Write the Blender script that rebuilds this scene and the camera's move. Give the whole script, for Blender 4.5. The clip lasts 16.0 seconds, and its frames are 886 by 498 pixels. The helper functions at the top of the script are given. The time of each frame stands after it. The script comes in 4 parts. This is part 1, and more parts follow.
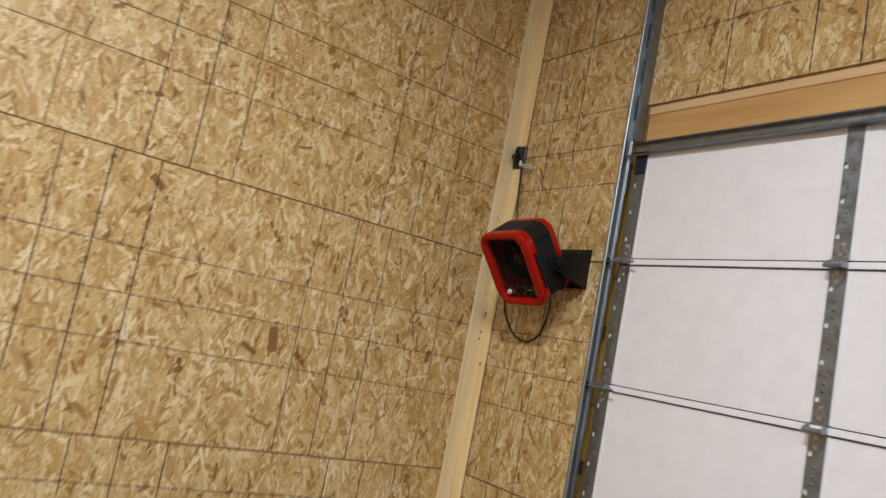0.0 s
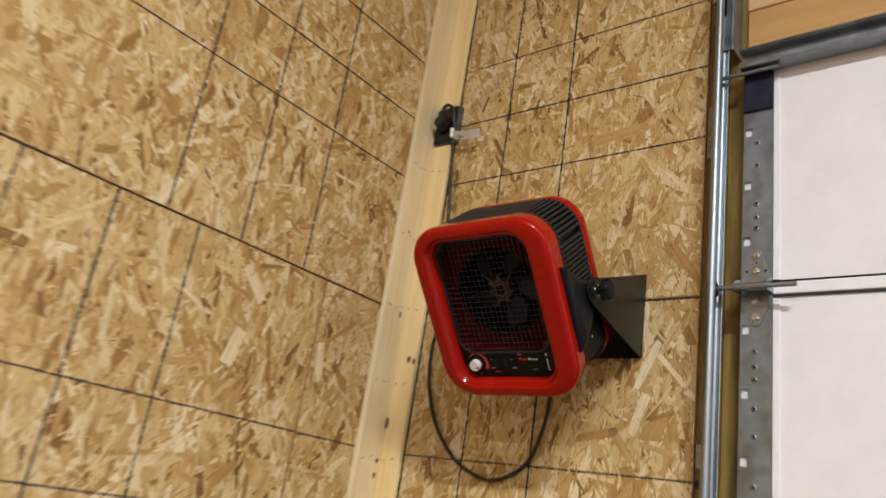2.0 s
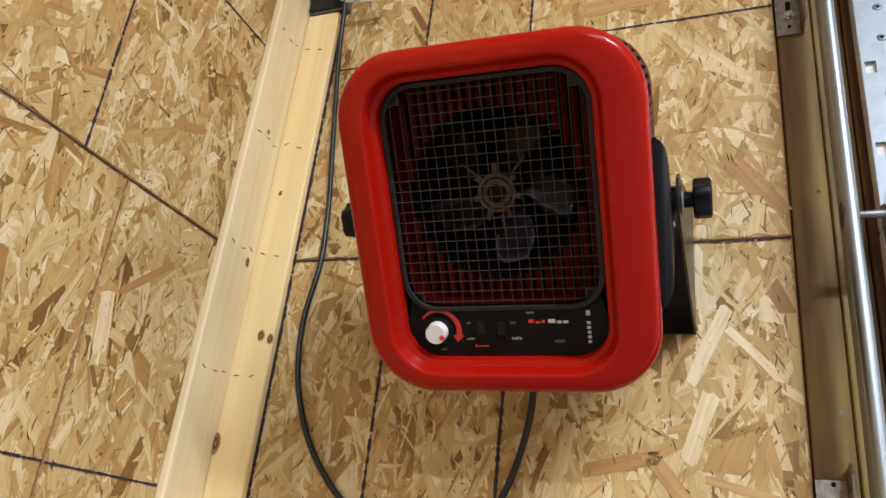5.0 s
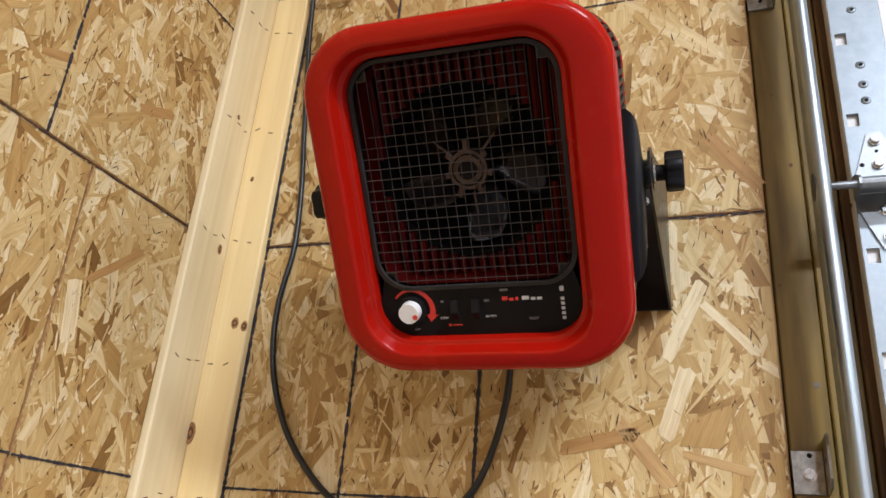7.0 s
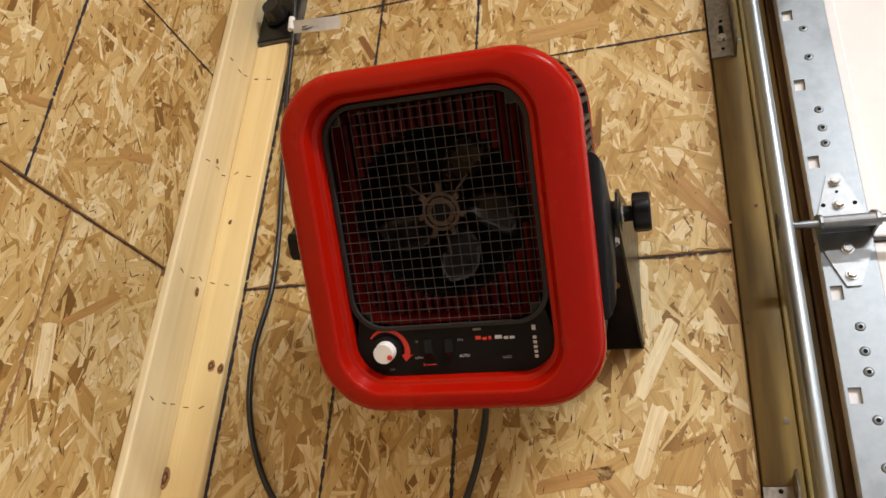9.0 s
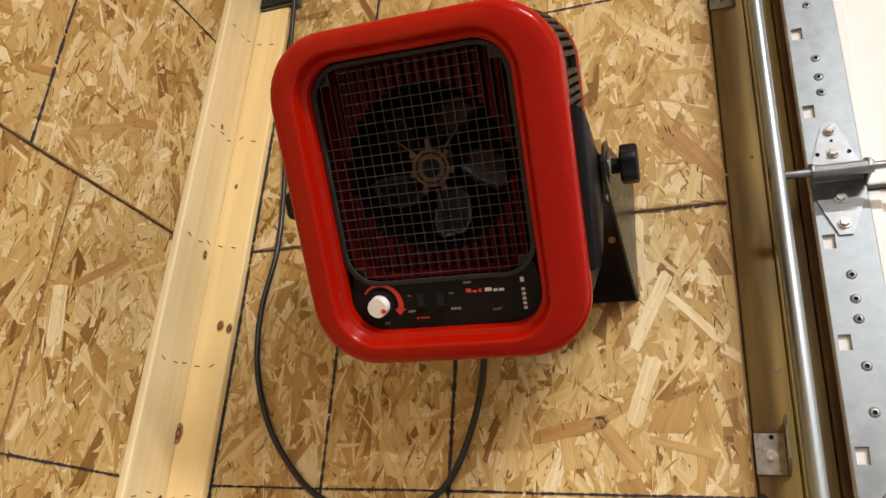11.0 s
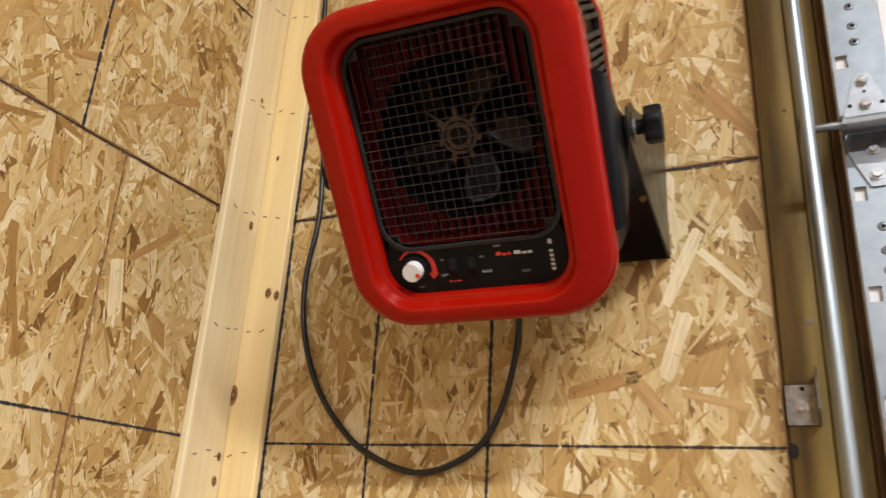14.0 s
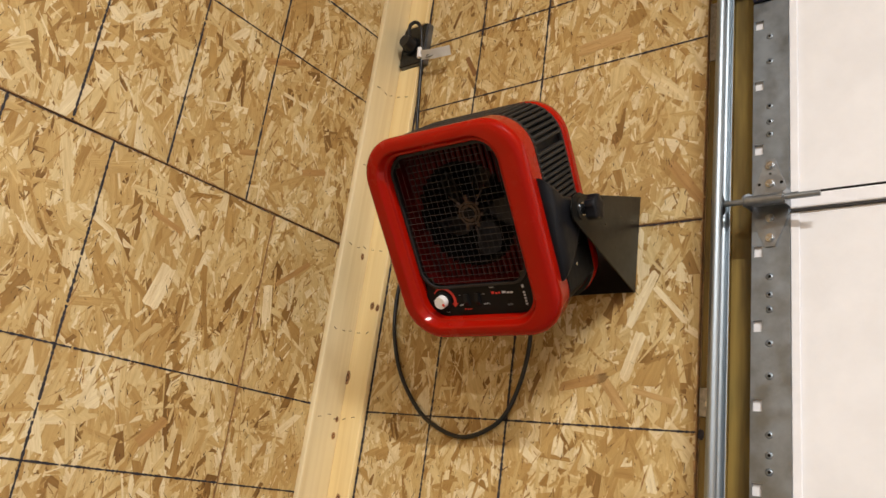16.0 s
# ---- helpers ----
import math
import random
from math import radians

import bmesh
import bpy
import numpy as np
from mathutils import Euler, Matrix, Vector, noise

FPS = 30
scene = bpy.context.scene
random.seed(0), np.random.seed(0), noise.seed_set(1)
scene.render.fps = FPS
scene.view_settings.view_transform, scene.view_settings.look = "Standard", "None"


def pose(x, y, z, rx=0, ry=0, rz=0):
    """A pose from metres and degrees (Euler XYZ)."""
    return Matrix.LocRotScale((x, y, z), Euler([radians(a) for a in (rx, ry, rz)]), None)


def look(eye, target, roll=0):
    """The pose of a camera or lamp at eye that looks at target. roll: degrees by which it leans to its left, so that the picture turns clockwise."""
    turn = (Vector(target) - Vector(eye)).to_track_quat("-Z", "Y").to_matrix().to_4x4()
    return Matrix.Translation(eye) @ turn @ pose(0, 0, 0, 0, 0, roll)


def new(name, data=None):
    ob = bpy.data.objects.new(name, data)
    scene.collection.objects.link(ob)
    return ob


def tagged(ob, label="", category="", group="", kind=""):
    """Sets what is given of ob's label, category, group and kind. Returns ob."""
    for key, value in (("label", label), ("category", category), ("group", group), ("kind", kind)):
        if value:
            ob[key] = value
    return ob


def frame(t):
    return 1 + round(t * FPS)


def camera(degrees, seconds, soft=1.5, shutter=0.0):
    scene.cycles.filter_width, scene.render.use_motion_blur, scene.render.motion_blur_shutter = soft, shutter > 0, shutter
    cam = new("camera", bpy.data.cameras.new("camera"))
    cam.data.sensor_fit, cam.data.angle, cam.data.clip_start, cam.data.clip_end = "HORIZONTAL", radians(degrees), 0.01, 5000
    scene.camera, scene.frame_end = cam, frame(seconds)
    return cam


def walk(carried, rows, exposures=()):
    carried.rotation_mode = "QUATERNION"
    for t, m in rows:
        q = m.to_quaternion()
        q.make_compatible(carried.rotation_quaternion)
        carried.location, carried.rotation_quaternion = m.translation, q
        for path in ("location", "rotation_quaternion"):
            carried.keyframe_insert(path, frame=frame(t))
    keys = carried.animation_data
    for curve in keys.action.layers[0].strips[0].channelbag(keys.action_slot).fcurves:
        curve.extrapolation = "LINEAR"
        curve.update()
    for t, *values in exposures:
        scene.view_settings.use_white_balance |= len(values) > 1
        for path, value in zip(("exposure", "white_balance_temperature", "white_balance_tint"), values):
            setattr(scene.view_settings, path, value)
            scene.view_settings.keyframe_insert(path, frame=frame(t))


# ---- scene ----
cam = camera(60.6, 16.0, shutter=0.5)
PATH = [
    (0, (-2.719, -3.489, 1.632), (-1.616, -1.842, 1.902), 11.3),
    (0.5, (-2.479, -2.894, 1.644), (-1.291, -1.328, 2.009), 8.7),
    (1, (-2.217, -2.334, 1.656), (-0.922, -0.892, 2.147), 11.8),
    (1.5, (-1.885, -1.902, 1.655), (-0.513, -0.563, 2.226), 10.4),
    (2, (-1.604, -1.518, 1.675), (-0.186, -0.275, 2.34), 9.1),
    (2.5, (-1.34, -1.188, 1.719), (0.232, -0.178, 2.432), 8.9),
    (3, (-1.157, -1.021, 1.711), (0.434, -0.028, 2.406), 7.5),
    (3.5, (-1.083, -0.891, 1.721), (0.559, -0.003, 2.44), 7.8),
    (4, (-1.068, -0.81, 1.745), (0.603, -0.022, 2.509), 7.3),
    (4.5, (-1.062, -0.818, 1.748), (0.621, -0.081, 2.54), 7.1),
    (6.8, (-1.033, -0.829, 1.736), (0.682, -0.144, 2.505), 5.0),
    (7, (-1.034, -0.83, 1.737), (0.68, -0.151, 2.512), 4.9),
    (7.5, (-1.037, -0.845, 1.738), (0.672, -0.189, 2.543), 4.8),
    (8, (-1.036, -0.845, 1.738), (0.67, -0.221, 2.577), 4.5),
    (8.5, (-1.045, -0.845, 1.729), (0.628, -0.232, 2.637), 3.7),
    (9, (-1.043, -0.844, 1.73), (0.641, -0.218, 2.609), 4.0),
    (11.5, (-1.035, -0.892, 1.708), (0.665, -0.183, 2.488), 3.5),
    (12, (-1.031, -0.871, 1.707), (0.673, -0.15, 2.465), 3.3),
    (12.5, (-1.03, -0.855, 1.705), (0.677, -0.123, 2.447), 3.3),
    (13, (-1.034, -0.842, 1.708), (0.67, -0.091, 2.437), 3.4),
    (13.5, (-1.046, -0.836, 1.707), (0.652, -0.056, 2.422), 3.7),
    (14, (-1.059, -0.922, 1.705), (0.625, -0.095, 2.4), 3.4),
    (14.5, (-1.132, -1.05, 1.686), (0.529, -0.138, 2.328), 4.0),
    (15, (-1.295, -1.182, 1.647), (0.335, -0.19, 2.246), 6.2),
    (15.5, (-1.376, -1.308, 1.674), (0.15, -0.159, 2.265), 7.3),
    (16, (-1.347, -1.397, 1.664), (0.107, -0.166, 2.272), 8.0),
]
EXPOSURES = [(0, -0.57, 5850, 10), (1.0, -0.43, 5700, 10), (2.0, -0.18, 5950, 10), (3.0, 0.13, 6400, 10), (4.5, 0.29, 5500, 10), (7.0, 0.29, 5450, 10), (8.0, 0.25, 5800, 10), (9.0, 0.23, 6150, 10), (11.5, 0.25, 6350, 10), (13.5, 0.28, 6150, 10), (14.5, 0.13, 5850, 10), (16.0, 0.0, 6250, 10)]
walk(cam, [(t, look(eye, target, roll)) for t, eye, target, roll in PATH], EXPOSURES)

# ---- light ----
world = bpy.data.worlds.new("world")
world.use_nodes = True
world.node_tree.nodes["Background"].inputs[0].default_value = (0.02, 0.02, 0.022, 1)
world.node_tree.nodes["Background"].inputs[1].default_value = 0.2
scene.world = world

LAMP_POWER = 215.0
LAMP_COLOUR = (1.0, 0.955, 0.90)
LAMP_PLACES = [(-2.9, -2.85, 4.22), (-3.1, -8.0, 4.22), (-7.0, -2.7, 4.22), (-7.0, -8.0, 4.22)]


# ---- materials ----
def mat(name):
    m = bpy.data.materials.new(name)
    m.use_nodes = True
    nt = m.node_tree
    return m, nt, nt.nodes["Principled BSDF"]


def node(nt, kind, **values):
    n = nt.nodes.new(kind)
    for k, v in values.items():
        n.inputs[k.replace("_", " ")].default_value = v
    return n


def ramp(nt, stops, fac):
    r = nt.nodes.new("ShaderNodeValToRGB")
    el = r.color_ramp.elements
    while len(el) < len(stops):
        el.new(0.5)
    for e, (p, c) in zip(el, stops):
        e.position, e.color = p, (*c, 1)
    nt.links.new(fac, r.inputs[0])
    return r.outputs[0]


def bump(nt, bsdf, height, strength, distance):
    b = node(nt, "ShaderNodeBump", Strength=strength, Distance=distance)
    nt.links.new(height, b.inputs["Height"])
    nt.links.new(b.outputs[0], bsdf.inputs["Normal"])


def mix(nt, a, b, fac, kind="MULTIPLY"):
    m = nt.nodes.new("ShaderNodeMix")
    m.data_type, m.blend_type = "RGBA", kind
    for sock, v in ((m.inputs[6], a), (m.inputs[7], b), (m.inputs[0], fac)):
        if hasattr(v, "is_linked"):
            nt.links.new(v, sock)
        elif isinstance(v, (int, float)):
            sock.default_value = v
        else:
            sock.default_value = (*v, 1)
    return m.outputs[2]


def plain(name, colour, rough, metal=0.0, vary=0.12, scale=30.0, relief=0.0, coat=0.0, spec=0.5):
    """A paint, plastic or metal with mottling at two scales."""
    m, nt, b = mat(name)
    tc = nt.nodes.new("ShaderNodeTexCoord")
    n1 = node(nt, "ShaderNodeTexNoise", Scale=scale, Detail=5.0, Roughness=0.6)
    n2 = node(nt, "ShaderNodeTexNoise", Scale=scale * 9, Detail=2.0)
    nt.links.new(tc.outputs["Object"], n1.inputs["Vector"])
    nt.links.new(tc.outputs["Object"], n2.inputs["Vector"])
    lo = tuple(c * (1 - vary) for c in colour)
    hi = tuple(min(1, c * (1 + vary)) for c in colour)
    nt.links.new(ramp(nt, [(0.35, lo), (0.65, hi)], n1.outputs[0]), b.inputs["Base Color"])
    r = ramp(nt, [(0.3, (rough * 0.8,) * 3), (0.7, (min(1, rough * 1.2),) * 3)], n1.outputs[0])
    nt.links.new(r, b.inputs["Roughness"])
    b.inputs["Metallic"].default_value = metal
    b.inputs["Coat Weight"].default_value = coat
    b.inputs["Specular IOR Level"].default_value = spec
    b.inputs["Coat Roughness"].default_value = 0.035
    if relief:
        bump(nt, b, n2.outputs[0], 0.35, relief)
    return m


def strand_material(name="wood_strands", tones=None):
    """Wood strands: a tone for each strand, with fibres along it."""
    m, nt, b = mat(name)
    geo = nt.nodes.new("ShaderNodeNewGeometry")
    uv = nt.nodes.new("ShaderNodeUVMap")
    uv.uv_map = "fibre"
    mp = node(nt, "ShaderNodeMapping", Scale=(22.0, 620.0, 1.0))
    nt.links.new(uv.outputs[0], mp.inputs[0])
    fibre = node(nt, "ShaderNodeTexNoise", Scale=1.0, Detail=4.0, Roughness=0.65)
    nt.links.new(mp.outputs[0], fibre.inputs["Vector"])
    tone = ramp(nt, tones or [(0.0, (0.22, 0.115, 0.032)), (0.05, (0.38, 0.225, 0.068)), (0.17, (0.515, 0.335, 0.118)),
                     (0.47, (0.615, 0.442, 0.184)), (0.76, (0.715, 0.566, 0.285)), (1.0, (0.84, 0.73, 0.475))],
                geo.outputs["Random Per Island"])
    grain = ramp(nt, [(0.26, (0.62, 0.52, 0.40)), (0.42, (0.93, 0.90, 0.86)), (0.62, (1.03, 1.03, 1.02)), (0.8, (1.10, 1.10, 1.10))], fibre.outputs[0])
    mp2 = node(nt, "ShaderNodeMapping", Scale=(9.0, 110.0, 1.0))
    nt.links.new(uv.outputs[0], mp2.inputs[0])
    band = node(nt, "ShaderNodeTexNoise", Scale=1.0, Detail=2.0, Roughness=0.5)
    nt.links.new(mp2.outputs[0], band.inputs["Vector"])
    grain = mix(nt, grain, ramp(nt, [(0.3, (0.80, 0.73, 0.63)), (0.55, (1.0, 1.0, 1.0)), (0.75, (1.08, 1.08, 1.08))], band.outputs[0]), 0.7)
    tc = nt.nodes.new("ShaderNodeTexCoord")
    blot = node(nt, "ShaderNodeTexNoise", Scale=7.0, Detail=4.0, Roughness=0.6)
    nt.links.new(tc.outputs["Object"], blot.inputs["Vector"])
    stain = ramp(nt, [(0.3, (0.82, 0.76, 0.68)), (0.6, (1.0, 1.0, 1.0))], blot.outputs[0])
    nt.links.new(mix(nt, mix(nt, tone, grain, 0.95), stain, 0.7), b.inputs["Base Color"])
    b.inputs["Roughness"].default_value = 0.48
    b.inputs["Specular IOR Level"].default_value = 0.4
    bump(nt, b, fibre.outputs[0], 0.3, 0.0012)
    return m


def timber(name, dark, light, axis=2, rough=0.6, grain=0.4, figure=9.0):
    """Sawn softwood with grain along one axis."""
    m, nt, b = mat(name)
    tc = nt.nodes.new("ShaderNodeTexCoord")
    s = [55.0, 55.0, 55.0]
    s[axis] = 1.6
    mp = node(nt, "ShaderNodeMapping", Scale=tuple(s))
    nt.links.new(tc.outputs["Object"], mp.inputs[0])
    g = node(nt, "ShaderNodeTexNoise", Scale=1.0, Detail=5.0, Roughness=0.55, Distortion=0.6)
    nt.links.new(mp.outputs[0], g.inputs["Vector"])
    s2 = [figure, figure, figure]
    s2[axis] = 0.12 * figure
    mp2 = node(nt, "ShaderNodeMapping", Scale=tuple(s2))
    nt.links.new(tc.outputs["Object"], mp2.inputs[0])
    g2 = node(nt, "ShaderNodeTexNoise", Scale=1.0, Detail=3.0, Roughness=0.5)
    nt.links.new(mp2.outputs[0], g2.inputs["Vector"])
    base = ramp(nt, [(0.3, dark), (0.7, light)] if figure < 20 else [(0.38, dark), (0.62, light)], g2.outputs[0])
    lines = ramp(nt, [(0.3, (0.78, 0.70, 0.60)), (0.55, (1.0, 1.0, 1.0))], g.outputs[0])
    nt.links.new(mix(nt, base, lines, grain), b.inputs["Base Color"])
    b.inputs["Roughness"].default_value = rough
    bump(nt, b, g.outputs[0], 0.15, 0.001)
    return m


STRANDS = strand_material()
STRAND_BROWN = strand_material("wood_strand_brown", [(0.0, (0.42, 0.24, 0.085)), (1.0, (0.50, 0.30, 0.11))])
STRAND_DARK = strand_material("wood_strand_dark", [(0.0, (0.22, 0.105, 0.035)), (1.0, (0.28, 0.14, 0.05))])
STRAND_TAN = strand_material("wood_strand_tan", [(0.0, (0.55, 0.36, 0.145)), (1.0, (0.60, 0.40, 0.17))])
STRAND_PALE = strand_material("wood_strand_pale", [(0.0, (0.80, 0.66, 0.38)), (1.0, (0.86, 0.74, 0.48))])
CORE = plain("board_core", (0.40, 0.22, 0.085), 0.8, vary=0.3, scale=60)
INK = plain("dark_ink", (0.035, 0.03, 0.035), 0.8, vary=0.5, scale=200)
BARK = plain("dark_fleck", (0.085, 0.040, 0.015), 0.8, vary=0.5, scale=200)
def splinter_material():
    """Brown splinters, each with its own tone."""
    m, nt, b = mat("brown_splinters")
    geo = nt.nodes.new("ShaderNodeNewGeometry")
    tone = ramp(nt, [(0.0, (0.28, 0.14, 0.04)), (0.5, (0.42, 0.235, 0.072)), (1.0, (0.54, 0.34, 0.125))], geo.outputs["Random Per Island"])
    tc = nt.nodes.new("ShaderNodeTexCoord")
    n = node(nt, "ShaderNodeTexNoise", Scale=160.0, Detail=3.0)
    nt.links.new(tc.outputs["Object"], n.inputs["Vector"])
    nt.links.new(mix(nt, tone, ramp(nt, [(0.3, (0.75, 0.7, 0.6)), (0.7, (1.1, 1.1, 1.1))], n.outputs[0]), 0.8), b.inputs["Base Color"])
    b.inputs["Roughness"].default_value = 0.6
    return m


SPLINTER = splinter_material()
PINE = timber("pine", (0.85, 0.635, 0.285), (0.93, 0.755, 0.40), figure=14.0)
PINE_GREY = timber("pine_weathered", (0.71, 0.575, 0.315), (0.85, 0.715, 0.44), figure=14.0)
KNOT = plain("knot", (0.11, 0.045, 0.017), 0.6, vary=0.5, scale=150)
KNOT_RING = plain("knot_ring", (0.36, 0.19, 0.075), 0.6, vary=0.4, scale=150)
TREATED = timber("treated_pine", (0.125, 0.080, 0.013), (0.265, 0.180, 0.038), grain=0.9, figure=32.0)
TREATED_PALE = timber("treated_pine_pale", (0.12, 0.078, 0.012), (0.25, 0.175, 0.036), grain=0.9, figure=32.0)
TREATED_DARK = timber("treated_pine_dark", (0.085, 0.043, 0.011), (0.18, 0.095, 0.026), grain=0.9, figure=32.0)
HEADER = timber("header_pine", (0.48, 0.27, 0.085), (0.62, 0.38, 0.14), axis=1)
HEADER_PALE = timber("header_pine_pale", (0.58, 0.38, 0.18), (0.70, 0.49, 0.26), axis=1)
GALV = plain("galvanised_steel", (0.265, 0.295, 0.322), 0.46, 1.0, vary=0.16, scale=28)
GALV_BRIGHT = plain("galvanised_track", (0.31, 0.35, 0.38), 0.43, 1.0, vary=0.05, scale=6)
DULL = plain("dull_bracket_steel", (0.30, 0.29, 0.27), 0.38, 1.0, vary=0.25, scale=120)
HINGE = plain("hinge_steel", (0.31, 0.33, 0.35), 0.42, 1.0, vary=0.12, scale=60)
ZINC = plain("zinc_bolt", (0.56, 0.58, 0.60), 0.25, 1.0, vary=0.1, scale=200)
HOLE = plain("dark_hole", (0.012, 0.011, 0.010), 0.9, spec=0.1)
WHITE = plain("white_door_skin", (0.80, 0.795, 0.80), 0.45, vary=0.03, scale=12, relief=0.0004)
VINYL = plain("white_edge_strip", (0.82, 0.82, 0.84), 0.4, vary=0.03)
RED = plain("red_enamel", (0.335, 0.0058, 0.0008), 0.25, vary=0.04, scale=12, coat=0.36, spec=0.06)
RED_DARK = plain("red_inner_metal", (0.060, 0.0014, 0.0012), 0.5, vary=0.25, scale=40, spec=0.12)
INNER = plain("black_inner_steel", (0.0035, 0.0033, 0.0033), 0.7, vary=0.2, scale=60, spec=0.06)
BLACK = plain("black_enamel", (0.0062, 0.0062, 0.0066), 0.5, vary=0.25, scale=60, relief=0.0003, spec=0.2)
BLACK_SAT = plain("black_satin_steel", (0.0095, 0.0092, 0.0082), 0.34, vary=0.2, scale=60, spec=0.35)
SIDE = plain("blue_black_plastic", (0.0068, 0.0072, 0.0095), 0.42, vary=0.15, scale=60, spec=0.22)
NAVY = plain("navy_painted_steel", (0.014, 0.015, 0.032), 0.45, vary=0.15, scale=40, spec=0.3)
PANEL = plain("charcoal_panel", (0.0068, 0.0060, 0.0060), 0.5, vary=0.12, scale=60, spec=0.16)
RIM = plain("charcoal_rim", (0.028, 0.026, 0.025), 0.5, vary=0.1, spec=0.3)
WIRE = plain("grille_wire", (0.072, 0.063, 0.060), 0.38, 0.55, vary=0.2, scale=100)
BLADE = plain("fan_blade", (0.040, 0.036, 0.037), 0.34, 0.6, vary=0.2)
COPPERY = plain("motor_metal", (0.095, 0.070, 0.060), 0.45, 0.9, vary=0.3, scale=80)
SLAT = plain("vent_slat", (0.024, 0.022, 0.020), 0.5, vary=0.15, spec=0.25)
DIAL_WHITE = plain("dial_white", (0.80, 0.79, 0.77), 0.4, vary=0.02)
PRINT_WHITE = plain("white_print", (0.55, 0.55, 0.55), 0.5, vary=0.05)
PRINT_GREY = plain("grey_print", (0.22, 0.22, 0.22), 0.5, vary=0.05)
PRINT_RED = plain("red_print", (0.60, 0.035, 0.02), 0.5, vary=0.05)
RUBBER = plain("black_cable", (0.011, 0.011, 0.012), 0.38, vary=0.2, scale=80)
PAPER = plain("white_tag", (0.84, 0.84, 0.84), 0.35, vary=0.05)
BOX_STEEL = plain("dark_outlet_steel", (0.16, 0.16, 0.165), 0.35, 0.8, vary=0.3)
CONCRETE = plain("concrete", (0.15, 0.146, 0.14), 0.8, vary=0.18, scale=3, relief=0.002)
CEILING_WHITE = plain("white_ceiling", (0.72, 0.71, 0.69), 0.7, vary=0.04, scale=3)
WALL_OSB = plain("far_board_wall", (0.50, 0.31, 0.135), 0.7, vary=0.3, scale=25)


def glow(name, colour, strength):
    m, nt, b = mat(name)
    b.inputs["Emission Color"].default_value = (*colour, 1)
    b.inputs["Emission Strength"].default_value = strength
    return m


# ---- building helpers ----
def part(name, bm, material, parent=None, label="", smooth=False):
    me = bpy.data.meshes.new(name)
    if smooth:
        for f in bm.faces:
            f.smooth = True
    bm.to_mesh(me)
    bm.free()
    me.materials.append(material)
    ob = new(name, me)
    if parent is not None:
        ob.parent = parent
    if label:
        tagged(ob, label)
    return ob


def empty(name, m=None):
    ob = new(name)
    ob.empty_display_size = 0.05
    if m is not None:
        ob.matrix_world = m
    return ob


def box(bm, lo, hi, bevel=0.0, seg=1):
    lo, hi = [min(a, b) for a, b in zip(lo, hi)], [max(a, b) for a, b in zip(lo, hi)]
    r = bmesh.ops.create_cube(bm, size=1.0)
    vs = r["verts"]
    for v in vs:
        v.co = Vector([(a + b) / 2 + c * (b - a) for a, b, c in zip(lo, hi, v.co)])
    if bevel:
        es = list({e for v in vs for e in v.link_edges})
        bmesh.ops.bevel(bm, geom=es, offset=bevel, segments=seg, affect="EDGES", profile=0.5)
    return bm


def boxed(name, lo, hi, material, parent=None, label="", bevel=0.0, seg=1):
    return part(name, box(bmesh.new(), lo, hi, bevel, seg), material, parent, label)


def tube(bm, a, b, r, n=16, r2=None):
    a, b = Vector(a), Vector(b)
    d = b - a
    m = Matrix.Translation((a + b) / 2) @ d.to_track_quat("Z", "Y").to_matrix().to_4x4()
    bmesh.ops.create_cone(bm, cap_ends=True, segments=n, radius1=r, radius2=r if r2 is None else r2, depth=d.length, matrix=m)
    return bm


def rounded(hw, hh, r, cx=0.0, cz=0.0, n=8):
    """Outline of a rounded rectangle, counter-clockwise from the right side."""
    pts = []
    for k, (sx, sz) in enumerate(((1, 1), (-1, 1), (-1, -1), (1, -1))):
        for i in range(n + 1):
            a = math.pi / 2 * (k + i / n)
            pts.append((cx + sx * (hw - r) + r * math.cos(a), cz + sz * (hh - r) + r * math.sin(a)))
    return pts


def loft(loops, cap_start=False, cap_end=False):
    """A skin through loops of (x, y, z) that have equal counts."""
    bm = bmesh.new()
    rows = [[bm.verts.new(p) for p in loop] for loop in loops]
    n = len(rows[0])
    for a, b in zip(rows, rows[1:]):
        for i in range(n):
            bm.faces.new((a[i], a[(i + 1) % n], b[(i + 1) % n], b[i]))
    if cap_start:
        bm.faces.new(list(reversed(rows[0])))
    if cap_end:
        bm.faces.new(rows[-1])
    bmesh.ops.recalc_face_normals(bm, faces=bm.faces)
    return bm


def prism(outline, axis, a, b):
    """A flat outline (pairs) drawn out along one axis from a to b."""
    def place(p, d):
        q = list(p)
        q.insert(axis, d)
        return q
    return loft([[place(p, a) for p in outline], [place(p, b) for p in outline]], True, True)


